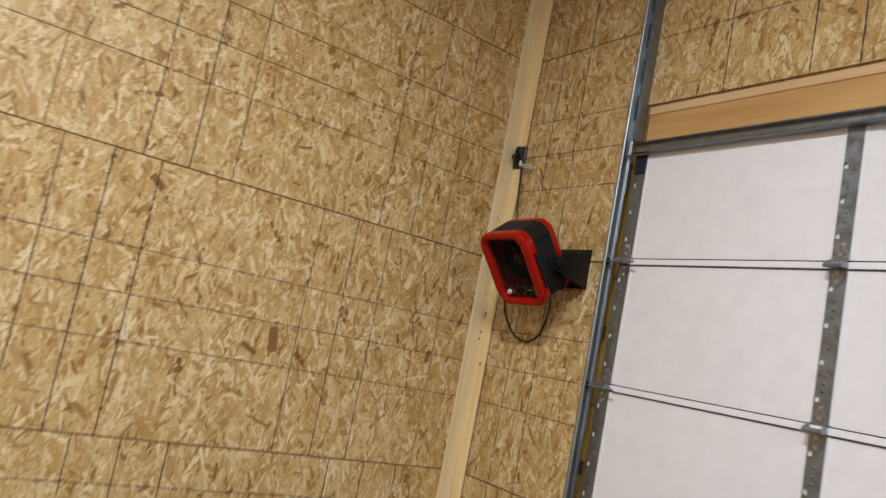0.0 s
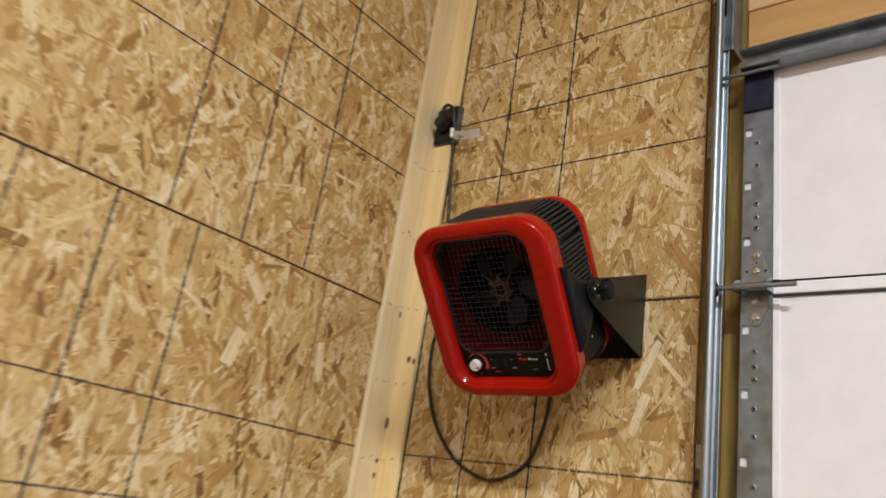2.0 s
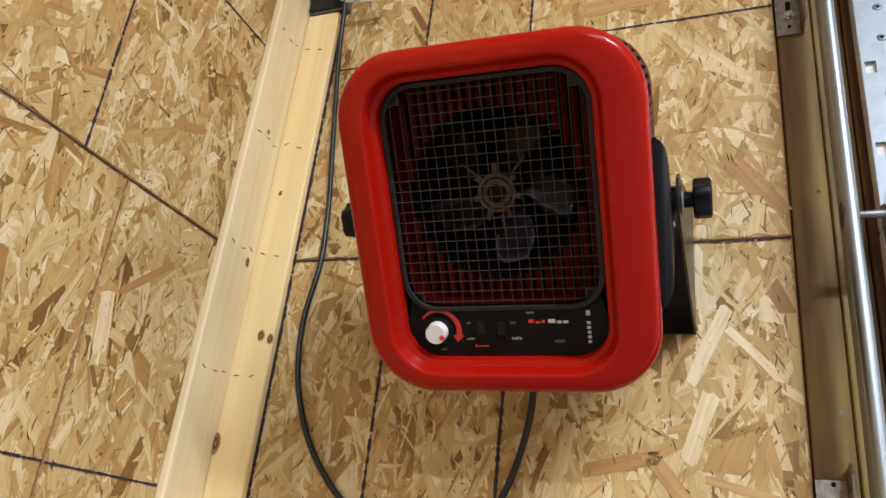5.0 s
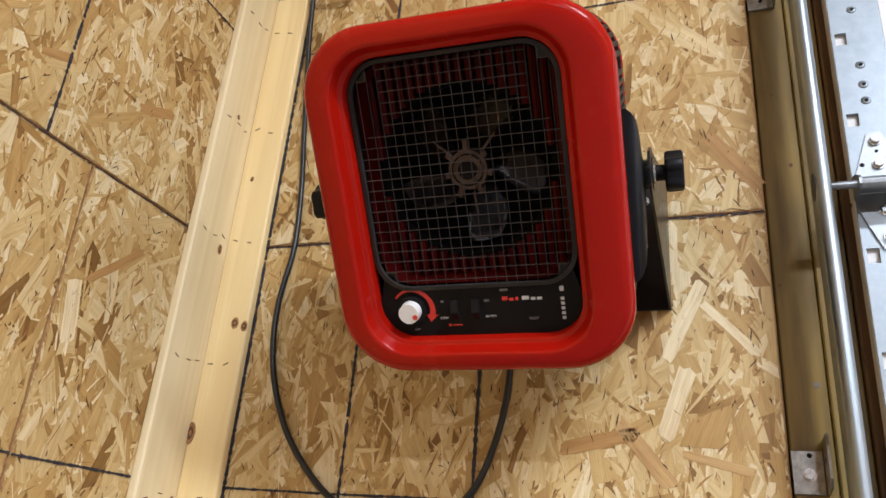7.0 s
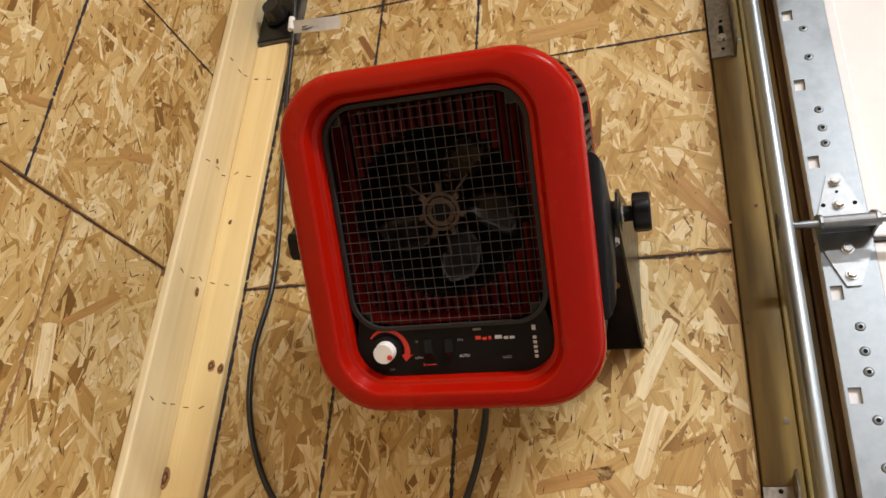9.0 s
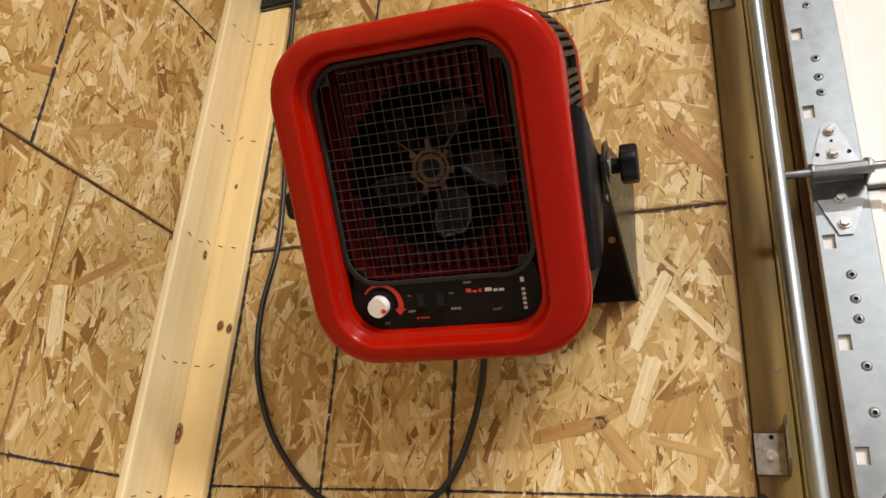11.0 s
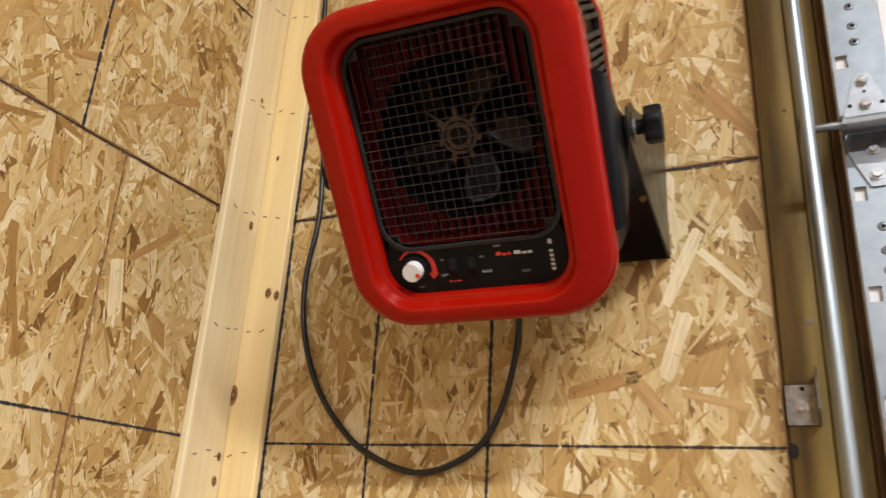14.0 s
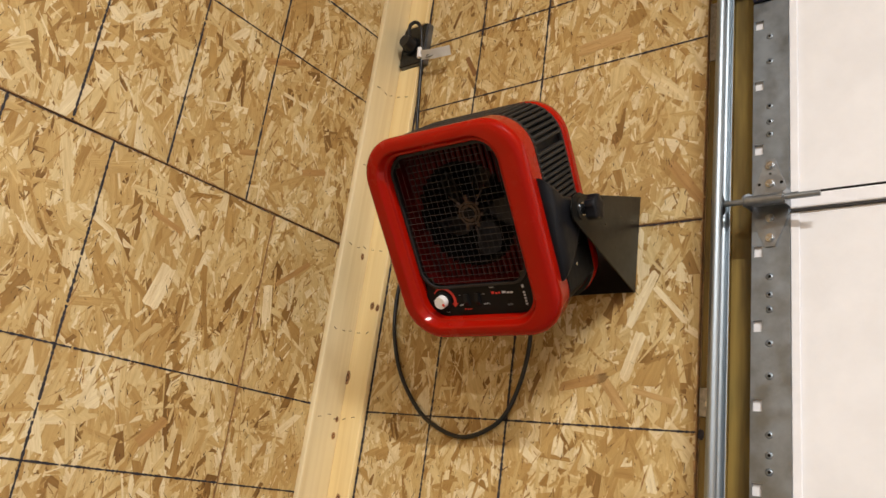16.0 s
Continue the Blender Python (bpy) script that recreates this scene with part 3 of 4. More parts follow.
for z in (0.6, 1.235, 1.878, 2.618, 3.2):
    br = empty("track_bracket", Matrix.Translation((0, -0.925, z)))
    tagged(br, "small galvanised L bracket bolted to the wooden jamb", "bracket", group="track brackets")
    tall = 0.04 if z > 2.5 else 0.026
    high = 0.10 if z > 2.5 else tall
    bm = box(bmesh.new(), (0.0005, -0.0095, -tall), (0.0036, 0.027, high), 0.001)
    part("plate", bm, DULL, br)
    bm = prism([(0.0030, -tall), (-0.038, -tall + 0.004), (-0.046, -tall + 0.014), (-0.046, high), (-0.040, high + 0.014), (0.0030, high + 0.012)], 1, -0.0125, -0.0095)
    part("flange", bm, DULL, br)
    part("bolt", hexbolt(bmesh.new(), (0.0005, 0.0075, -0.003), (-1, 0, 0), 0.0058, 0.007), ZINC, br)
    if z > 2.5:
        part("slot", prism(rounded(0.0035, 0.011, 0.0034, 0.0075, 0.014, 5), 0, -0.0001, 0.0008), HOLE, br)
        part("hole", tube(bmesh.new(), (0.001, 0.0075, -0.024), (-0.0002, 0.0075, -0.024), 0.003, 10), HOLE, br)
    part("hole", tube(bmesh.new(), (0.001, 0.006, tall - 0.006), (-0.0002, 0.006, tall - 0.006), 0.003, 10), HOLE, br)
    part("hole", tube(bmesh.new(), (-0.022, -0.009, 0.012), (-0.022, -0.0092, 0.012), 0.004, 10), HOLE, br)

# ---- garage door leaf ----
door = empty("garage_door", Matrix.Translation((0, -1.0, 0)))
tagged(door, "white insulated sectional garage door with galvanised stiles, closed", "garage door")
DX = -0.043
SPLITS = [0.02, 0.43, 1.035, 1.63, 2.222, 2.765]
STILES = [-0.0005, -1.013, -2.03, -2.98]


def stile(parent, y0, z0, z1, width=0.064):
    """A galvanised stile strip with real square slots."""
    ys = [y0, y0 - 0.004, y0 - 0.0185, y0 - width]
    slots = []
    z = z1 - 0.165 if z1 > 2.7 else z1 - 0.086
    while z > z0 + 0.07:
        slots.append((z - 0.010, z + 0.010))
        z -= 0.1335
    zs = sorted({z0 + 0.004, z1 - 0.004, *[q for s in slots for q in s]})
    bm = bmesh.new()
    for j in range(len(zs) - 1):
        gap_row = any(abs(zs[j] - q[0]) < 1e-6 for q in slots)
        for i in range(3):
            if not (gap_row and i == 1):
                box(bm, (DX - 0.0022, ys[i + 1], zs[j]), (DX, ys[i], zs[j + 1]))
    bmesh.ops.remove_doubles(bm, verts=bm.verts, dist=0.00001)
    ob = part("stile", bm, GALV, parent, "galvanised steel stile with square slots")
    # dimpled screw holes
    marks = []
    for k, (a, b) in enumerate(slots):
        c = (a + b) / 2
        marks += [c - 0.030, c - 0.085] if k % 2 == 0 and z1 > 2.7 or k % 2 == 1 and z1 <= 2.7 else [c - 0.047, c - 0.079, c - 0.105]
    for z in marks:
        if z0 + 0.11 < z < z1 - 0.11:
            part("screw_hole", tube(bmesh.new(), (DX - 0.0033, y0 - 0.030, z), (DX - 0.0015, y0 - 0.030, z), 0.0040, 14, 0.0078), GALV, ob, smooth=True)
            part("screw_hole", tube(bmesh.new(), (DX - 0.0036, y0 - 0.0306, z), (DX - 0.0029, y0 - 0.0306, z), 0.0028, 10), HOLE, ob)
    return ob


for k, (z0, z1) in enumerate(zip(SPLITS, SPLITS[1:])):
    sec = empty("section")
    sec.parent = door
    part("skin", box(bmesh.new(), (DX + 0.004, -3.04, z0 + 0.002), (0.0 - 0.0105, 0.0, z1 - 0.002), 0.002), WHITE, sec)
    if k < len(SPLITS) - 2:
        # rolled meeting rail at the top edge of a section
        part("meeting_rail", box(bmesh.new(), (DX - 0.004, -3.04, z1 - 0.012), (DX + 0.0036, -0.065, z1 + 0.014), 0.003, 2), VINYL, sec)
        part("rail_gap", box(bmesh.new(), (DX - 0.001, -3.04, z1 + 0.0145), (DX + 0.0036, -0.065, z1 + 0.0185)), HOLE, sec)
        part("rail_gap", box(bmesh.new(), (DX - 0.001, -3.04, z1 - 0.0165), (DX + 0.0036, -0.065, z1 - 0.0125)), RIM, sec)
    for i, y in enumerate(STILES):
        stile(sec, y, z0, z1)
        part("edge_strip", box(bmesh.new(), (DX - 0.0005, y - 0.078, z0 + 0.02), (DX + 0.0036, y - 0.0642, z1 - 0.02), 0.001), VINYL, sec)
part("top_strut", prism([(-0.046, 2.801), (-0.086, 2.803), (-0.088, 2.797), (-0.083, 2.794), (-0.064, 2.794), (-0.062, 2.764), (-0.082, 2.760), (-0.086, 2.757), (-0.084, 2.752), (-0.046, 2.752)], 1, -3.04, 0.0), GALV, door, "galvanised stiffening strut along the top edge")
part("top_bracket", box(bmesh.new(), (-0.052, -0.066, 2.652), (-0.0455, -0.0, 2.7515), 0.002), NAVY, door, "dark navy steel top roller bracket")
part("top_roller_stem", tube(bmesh.new(), (-0.07, -0.085, 2.744), (-0.07, 0.05, 2.744), 0.0052), GALV, door)


def hinge(y, z, stem):
    h = empty("hinge", Matrix.Translation((DX - 0.0024, y, z)))
    h.parent = door
    h.matrix_parent_inverse = door.matrix_world.inverted()
    up = [(-0.030, 0.012), (0.030, 0.012), (0.026, 0.03), (0.008, 0.085), (-0.008, 0.085), (-0.026, 0.03)]
    dn = [(-0.031, -0.005), (-0.030, -0.026), (-0.022, -0.048), (-0.008, -0.082), (0.008, -0.082), (0.022, -0.048), (0.030, -0.026), (0.031, -0.005)]
    part("leaf", prism(up, 0, -0.0028, -0.0003), HINGE, h)
    part("leaf", prism(dn, 0, -0.0028, -0.0003), HINGE, h)
    part("barrel", tube(bmesh.new(), (-0.043, -0.036, -0.010), (-0.043, 0.030, -0.010), 0.0085, 16), HINGE, h)
    part("web", box(bmesh.new(), (-0.040, -0.028, -0.004), (-0.002, 0.028, 0.0), 0.001), HINGE, h)
    for s in (-0.0335, 0.0305):
        cheek = prism([(-0.001, 0.020), (-0.026, 0.012), (-0.046, 0.001), (-0.053, -0.006), (-0.053, -0.014), (-0.046, -0.019), (-0.024, -0.015), (-0.001, -0.012)], 1, s, s + 0.003)
        part("cheek", cheek, HINGE, h)
    if stem:
        part("roller_stem", tube(bmesh.new(), (-0.043, 0.030, -0.010), (-0.043, 0.082, -0.010), 0.0052, 14), HINGE, h)
        part("roller", tube(bmesh.new(), (-0.043, 0.070, -0.010), (-0.043, 0.084, -0.010), 0.0185, 20), RIM, h)
        part("roller_stem", tube(bmesh.new(), (-0.043, -0.09, -0.010), (-0.043, -0.036, -0.010), 0.0052, 14), HINGE, h)
    for zz in (0.072, 0.037, -0.030, -0.066):
        part("bolt", hexbolt(bmesh.new(), (-0.0028, 0.0, zz), (-1, 0, 0), 0.0058, 0.007), ZINC, h)
    for yy in (-0.019, 0.019):
        part("rivet_hole", tube(bmesh.new(), (-0.0032, yy, 0.037), (-0.0028, yy, 0.037), 0.003, 10), HOLE, h)
    part("rivet_hole", tube(bmesh.new(), (-0.0032, 0.0, 0.056), (-0.0028, 0.0, 0.056), 0.0022, 10), HOLE, h)


for z in SPLITS[1:-1]:
    for i, y in enumerate(STILES):
        hinge(-1.0 + y - 0.032, z + 0.003, i in (0, 3))

# ---- heater ----
TILT, YAW, ROLL = 39.0, 2.4, 0.8
PIVOT = Vector((-0.245, -0.585, 2.172))
_t = radians(TILT)
HM = Matrix(((0, math.cos(_t), -math.sin(_t), PIVOT.x), (-1, 0, 0, PIVOT.y), (0, math.sin(_t), math.cos(_t), PIVOT.z), (0, 0, 0, 1)))
HM = HM @ Matrix.Rotation(radians(YAW), 4, "Z") @ Matrix.Rotation(radians(ROLL), 4, "Y")
heater = empty("fan_heater", HM)
tagged(heater, "red and black electric fan heater on a tilting wall bracket", "heater")
CX, CZ, HW, HH = -0.0135, 0.0075, 0.1712, 0.2000


def ring(hw, hh, r, y, cx=CX, cz=CZ):
    return [(x, y, z) for x, z in rounded(hw, hh, r, cx, cz, 10)]


# red front bezel: outer wall, rolled edge, broad face and inner slope
IX, IZ, IW, IH = -0.0198, 0.0082, 0.1205, 0.1636
part("front_bezel", loft([
    ring(HW - 0.012, HH - 0.012, 0.07, -0.066), ring(HW - 0.005, HH - 0.005, 0.072, -0.066), ring(HW - 0.0035, HH - 0.0035, 0.073, -0.0675), ring(HW - 0.0030, HH - 0.0030, 0.073, -0.071), ring(HW - 0.0007, HH - 0.0007, 0.076, -0.102), ring(HW, HH, 0.076, -0.1075),
    ring(HW - 0.0011, HH - 0.0011, 0.0755, -0.1130), ring(HW - 0.0038, HH - 0.0038, 0.074, -0.1175), ring(HW - 0.0080, HH - 0.0080, 0.071, -0.1205), ring(HW - 0.0135, HH - 0.0135, 0.067, -0.1217), ring(HW - 0.024, HH - 0.018, 0.062, -0.1221),
    ring(IW + 0.0165, IH + 0.0155, 0.057, -0.1223, IX, IZ), ring(IW + 0.0140, IH + 0.0132, 0.055, -0.1221, IX, IZ), ring(IW + 0.0122, IH + 0.0116, 0.053, -0.1212, IX, IZ), ring(IW + 0.0106, IH + 0.0102, 0.0515, -0.1190, IX, IZ), ring(IW + 0.0062, IH + 0.0060, 0.0475, -0.1092, IX, IZ), ring(IW + 0.0055, IH + 0.0053, 0.047, -0.1082, IX, IZ), ring(IW + 0.0046, IH + 0.0044, 0.0462, -0.1078, IX, IZ), ring(IW + 0.0020, IH + 0.0020, 0.0438, -0.1070, IX, IZ), ring(IW + 0.0008, IH + 0.0008, 0.0428, -0.1062, IX, IZ), ring(IW, IH, 0.042, -0.1040, IX, IZ), ring(IW, IH, 0.042, -0.088, IX, IZ)]),
    RED, heater, "glossy red front bezel", smooth=True)
part("body", loft([ring(HW - 0.012, HH - 0.012, 0.068, -0.07), ring(HW - 0.014, HH - 0.012, 0.068, 0.058)], False, True), BLACK, heater, "black steel body")
part("back_bezel", loft([ring(HW - 0.03, HH - 0.03, 0.06, 0.052), ring(HW - 0.007, HH - 0.008, 0.070, 0.052), ring(HW - 0.004, HH - 0.005, 0.073, 0.057), ring(HW - 0.005, HH - 0.006, 0.073, 0.080), ring(HW - 0.010, HH - 0.011, 0.070, 0.091), ring(HW - 0.03, HH - 0.028, 0.06, 0.097)], False, True),
     RED, heater, "glossy red rear bezel", smooth=True)

# vent slats round the top and upper sides
outline = rounded(HW - 0.0095, HH - 0.0095, 0.07, CX, CZ, 24)
dense = []
for p, q in zip(outline, outline[1:] + outline[:1]):
    n = max(1, int(math.dist(p, q) / 0.0005))
    dense += [(p[0] + (q[0] - p[0]) * i / n, p[1] + (q[1] - p[1]) * i / n) for i in range(n)]
slat_mesh = None
run = 0.0
for p, q in zip(dense, dense[1:]):
    run += math.dist(p, q)
    if run < 0.0102 or p[1] < 0.012:
        continue
    run = 0.0
    ang = math.atan2(q[1] - p[1], q[0] - p[0])
    if slat_mesh is None:
        s = part("vent_slat", box(bmesh.new(), (-0.0032, -0.060, -0.006), (0.0032, 0.052, 0.004), 0.0015), SLAT, heater)
        slat_mesh = s.data
    else:
        s = new("vent_slat", slat_mesh)
        s.parent = heater
    s.matrix_local = Matrix.Translation((p[0], 0, p[1])) @ Matrix.Rotation(-ang, 4, "Y")
for y in (-0.061, 0.048):
    part("vent_rail", loft([ring(HW - 0.012, HH - 0.012, 0.068, y), ring(HW - 0.0055, HH - 0.0055, 0.072, y), ring(HW - 0.0055, HH - 0.0055, 0.072, y + 0.006), ring(HW - 0.012, HH - 0.012, 0.068, y + 0.006)]), SLAT, heater)

# side plates with the pivots, knobs and washers
for s in (1, -1):
    edge = CX + s * (HW - 0.012)
    out = CX + s * (HW + 0.014)
    ctrl = [(-0.092, 0.086), (-0.070, 0.072), (-0.044, 0.046), (-0.012, 0.030), (0.012, 0.020), (0.021, 0.0), (0.014, -0.022), (-0.012, -0.050), (-0.050, -0.082), (-0.080, -0.098), (-0.092, -0.100)]
    outline = []
    for k in range(len(ctrl) - 1):
        p0, p1, p2, p3 = [Vector(ctrl[min(max(k + q, 0), len(ctrl) - 1)]) for q in (-1, 0, 1, 2)]
        for f in (0, 0.25, 0.5, 0.75):
            outline.append(tuple(0.5 * (2 * p1 + (p2 - p0) * f + (2 * p0 - 5 * p1 + 4 * p2 - p3) * f * f + (3 * p1 - p0 - 3 * p2 + p3) * f ** 3)))
    outline.append(ctrl[-1])
    if s < 0:
        outline = list(reversed(outline))
    bm = loft([[(edge, y, z) for y, z in outline], [(out - s * 0.011, y, z) for y, z in outline], [(out - s * 0.006, y * 0.96 - 0.001, z * 0.95) for y, z in outline],
               [(out - s * 0.0015, y * 0.86 - 0.003, z * 0.84) for y, z in outline], [(out, y * 0.72 - 0.006, z * 0.68) for y, z in outline]], True, True)
    plate = part("side_plate", bm, SIDE, heater, "blue-black moulded pivot plate", smooth=True)
    plate.data.set_sharp_from_angle(angle=radians(50))
    part("lower_side", box(bmesh.new(), (edge, -0.064, -0.135), (edge + s * 0.0075, 0.052, -0.0), 0.002), BLACK, heater)
    part("pivot_boss", tube(bmesh.new(), (out - s * 0.003, 0, 0), (out + s * (0.006 if s > 0 else 0.009), 0, 0), 0.017, 20), BLACK_SAT, heater)
    out += s * (0.006 if s > 0 else 0.009)
    part("washer", tube(bmesh.new(), (out, 0, 0), (out + s * 0.004, 0, 0), 0.020, 24), BLACK_SAT, heater)
    part("lock_washer", tube(bmesh.new(), (out + s * 0.0045, 0, 0), (out + s * 0.0065, 0, 0), 0.0125, 20), ZINC, heater, "bright zinc washer")
    part("pivot_bolt", tube(bmesh.new(), (out + s * 0.006, 0, 0), (out + s * 0.020, 0, 0), 0.0095, 16), BLACK, heater)
    lobes = []
    for k in range(60):
        t = 2 * math.pi * k / 60
        r = 0.0225 + 0.0020 * math.tanh(1.8 * math.cos(5 * t))
        lobes.append((r * math.cos(t), r * math.sin(t)))
    loops = [[(out + s * d, y * f, z * f) for y, z in lobes] for d, f in ((0.0165, 0.5), (0.0170, 0.90), (0.0182, 0.97), (0.0205, 1.0), (0.0340, 1.0), (0.0362, 0.97), (0.0375, 0.90), (0.0378, 0.5))]
    knob_ob = part("knob", loft(loops, True, True), SIDE, heater, "black plastic lobed clamping knob", smooth=True)
    knob_ob.data.set_sharp_from_angle(angle=radians(50))
    for y, z in ((0.004, -0.066), (-0.02, -0.095)):
        part("screw", tube(bmesh.new(), (edge + s * 0.007, y, z), (edge + s * 0.0105, y, z), 0.0035, 10), ZINC, heater)

# grille frame, wires and control panel
GW, GT, GB = 0.1187, 0.1698, -0.0975
gc, gh = (GT + GB) / 2, (GT - GB) / 2
part("grille_frame", loft([ring(GW + 0.001, gh + 0.001, 0.040, -0.089, IX, gc), ring(GW + 0.0005, gh, 0.040, -0.096, IX, gc), ring(GW - 0.0045, gh - 0.0045, 0.037, -0.097, IX, gc), ring(GW - 0.0052, gh - 0.0052, 0.036, -0.0935, IX, gc), ring(GW + 0.0005, gh + 0.0005, 0.040, -0.0900, IX, gc), ring(GW + 0.0005, gh + 0.0005, 0.040, -0.066, IX, gc)]),
     RIM, heater, "charcoal grille frame", smooth=False)
base = rounded(IW + 0.001, IH + 0.001, 0.042, IX, IZ, 10)
low = [(x, z) for x, z in base if z < GB + 0.02]
low = sorted([p for p in low if p[0] < IX], key=lambda p: -p[1]) + sorted([p for p in low if p[0] >= IX], key=lambda p: p[1])
top = [(x, z) for x, z in rounded(GW + 0.0003, gh, 0.040, IX, gc, 10) if z < GB + 0.02]
top = sorted([p for p in top if p[0] >= IX], key=lambda p: -p[1]) + sorted([p for p in top if p[0] < IX], key=lambda p: p[1])
part("control_panel", prism(low + top, 1, -0.0925, -0.086), PANEL, heater, "charcoal control panel")

nx, nz = 19, 21
wx0, wx1, wz0, wz1 = IX - GW + 0.005, IX + GW - 0.005, GB + 0.005, GT - 0.005


def half_width(z):
    """Half the opening's width at height z, inside the rounded corners."""
    r, d = 0.034, 0.0
    for edge in (wz1 - r, -(wz0 + r)):
        v = (z - edge) if edge > 0 and z > edge else (-z - edge if edge < 0.2 and -z > edge and edge != wz1 - r else 0)
        d = max(d, v)
    return (wx1 - wx0) / 2 - (r - math.sqrt(max(0, r * r - min(d, r) ** 2)))


def half_height(x):
    r = 0.034
    d = max(0, abs(x - IX) - ((wx1 - wx0) / 2 - r))
    return (wz1 - wz0) / 2 - (r - math.sqrt(max(0, r * r - min(d, r) ** 2)))


for i in range(nx):
    x = wx0 + (wx1 - wx0) * (i + 0.5) / nx
    hh = half_height(x)
    part("grille_wire", tube(bmesh.new(), (x, -0.0912, gc - hh - 0.003), (x, -0.0912, gc + hh + 0.003), 0.00040, 6), WIRE, heater)
for j in range(nz):
    z = wz0 + (wz1 - wz0) * (j + 0.5) / nz
    hw = half_width(z)
    part("grille_wire", tube(bmesh.new(), (IX - hw - 0.003, -0.0924, z), (IX + hw + 0.003, -0.0924, z), 0.00056, 6), WIRE, heater)

for sx in (-1, 1):
    for sz in (-1, 1):
        x, z = IX + sx * (GW - 0.014), gc + sz * (gh - 0.014)
        part("corner_clip", box(bmesh.new(), (x - 0.008, -0.0905, z - 0.008), (x + 0.008, -0.0893, z + 0.008), 0.0004), BLACK_SAT, heater)
        part("clip_edge", box(bmesh.new(), (x - 0.008, -0.0925, z - sz * 0.008 - 0.0004), (x + 0.008, -0.0905, z - sz * 0.008 + 0.0004)), WIRE, heater)
        part("clip_edge", box(bmesh.new(), (x - sx * 0.008 - 0.0004, -0.0925, z - 0.008), (x - sx * 0.008 + 0.0004, -0.0905, z + 0.008)), WIRE, heater)

# inside: red shroud with a round opening, ribs, motor mount and fan
FX, FZ, FR = -0.026, 0.031, 0.103
def inside(x, z, hw, hh, r):
    dx, dz = max(0, abs(x - IX) - (hw - r)), max(0, abs(z - gc) - (hh - r))
    return math.hypot(dx, dz) <= r


def frame_loop(y):
    """The grille opening's outline, seen from the fan's axis at even angles."""
    pts = []
    for k in range(72):
        t = 2 * math.pi * k / 72
        lo, hi = 0.0, 0.3
        for _ in range(30):
            d = (lo + hi) / 2
            lo, hi = (d, hi) if inside(FX + d * math.cos(t), FZ + d * math.sin(t), GW - 0.006, gh - 0.006, 0.036) else (lo, d)
        pts.append((FX + lo * math.cos(t), y, FZ + lo * math.sin(t)))
    return pts


def fan_loop(y, r):
    return [(FX + r * math.cos(2 * math.pi * k / 72), y, FZ + r * math.sin(2 * math.pi * k / 72)) for k in range(72)]


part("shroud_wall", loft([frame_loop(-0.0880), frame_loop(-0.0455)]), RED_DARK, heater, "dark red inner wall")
part("shroud", loft([frame_loop(-0.045), fan_loop(-0.045, FR), fan_loop(-0.041, FR - 0.004), fan_loop(0.010, FR - 0.004)]), INNER, heater, "black inner shroud")
for i in range(19):
    x = wx0 + (wx1 - wx0) * (i + 0.5) / 19
    hh = half_height(x) - 0.002
    dx = x - FX
    gap = math.sqrt(max(0, (FR + 0.001) ** 2 - dx * dx)) if abs(dx) < FR else 0
    spans = [(gc - hh, gc + hh)] if gap == 0 else [(gc - hh, FZ - gap), (FZ + gap, gc + hh)]
    for a, b in spans:
        if b - a > 0.004:
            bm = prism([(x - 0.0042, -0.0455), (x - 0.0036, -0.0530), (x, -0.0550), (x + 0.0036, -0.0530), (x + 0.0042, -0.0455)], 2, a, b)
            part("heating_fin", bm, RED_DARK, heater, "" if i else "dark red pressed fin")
part("backing", tube(bmesh.new(), (FX, 0.012, FZ), (FX, 0.016, FZ), FR + 0.006, 40), INNER, heater)
for k in range(5):
    t = radians(76 - 72 * k)
    bm = bmesh.new()
    rows = []
    for i in range(7):
        f = i / 6
        r = 0.020 + 0.074 * f
        half = (0.16 + 0.30 * math.sin(math.pi * min(1, 0.15 + 0.75 * f))) * (1 - 0.25 * f)
        row = []
        for j in range(6):
            g = j / 5 * 2 - 1
            a = t + g * half - 0.35 * f
            row.append(bm.verts.new((FX + r * math.cos(a), -0.012 + 0.010 * g * (1 - 0.3 * f), FZ + r * math.sin(a))))
        rows.append(row)
    for ra, rb in zip(rows, rows[1:]):
        for j in range(5):
            bm.faces.new((ra[j], ra[j + 1], rb[j + 1], rb[j]))
    bmesh.ops.solidify(bm, geom=bm.faces[:], thickness=0.0014)
    part("fan_blade", bm, BLADE, heater, smooth=True)
part("fan_hub", tube(bmesh.new(), (FX, -0.03, FZ), (FX, 0.0, FZ), 0.02, 24), BLADE, heater)
part("motor_cap", tube(bmesh.new(), (FX, -0.042, FZ), (FX, -0.030, FZ), 0.0235, 28, 0.0245), COPPERY, heater, "dull coppery motor cap")
part("motor_cap", tube(bmesh.new(), (FX, -0.0445, FZ), (FX, -0.0421, FZ), 0.0115, 20), HOLE, heater)
part("cap_groove", loft([[(FX + r * math.cos(2 * math.pi * k / 28), y, FZ + r * math.sin(2 * math.pi * k / 28)) for k in range(28)] for r, y in ((0.0175, -0.0418), (0.0175, -0.0428), (0.0195, -0.0428), (0.0195, -0.0418))]), HOLE, heater)
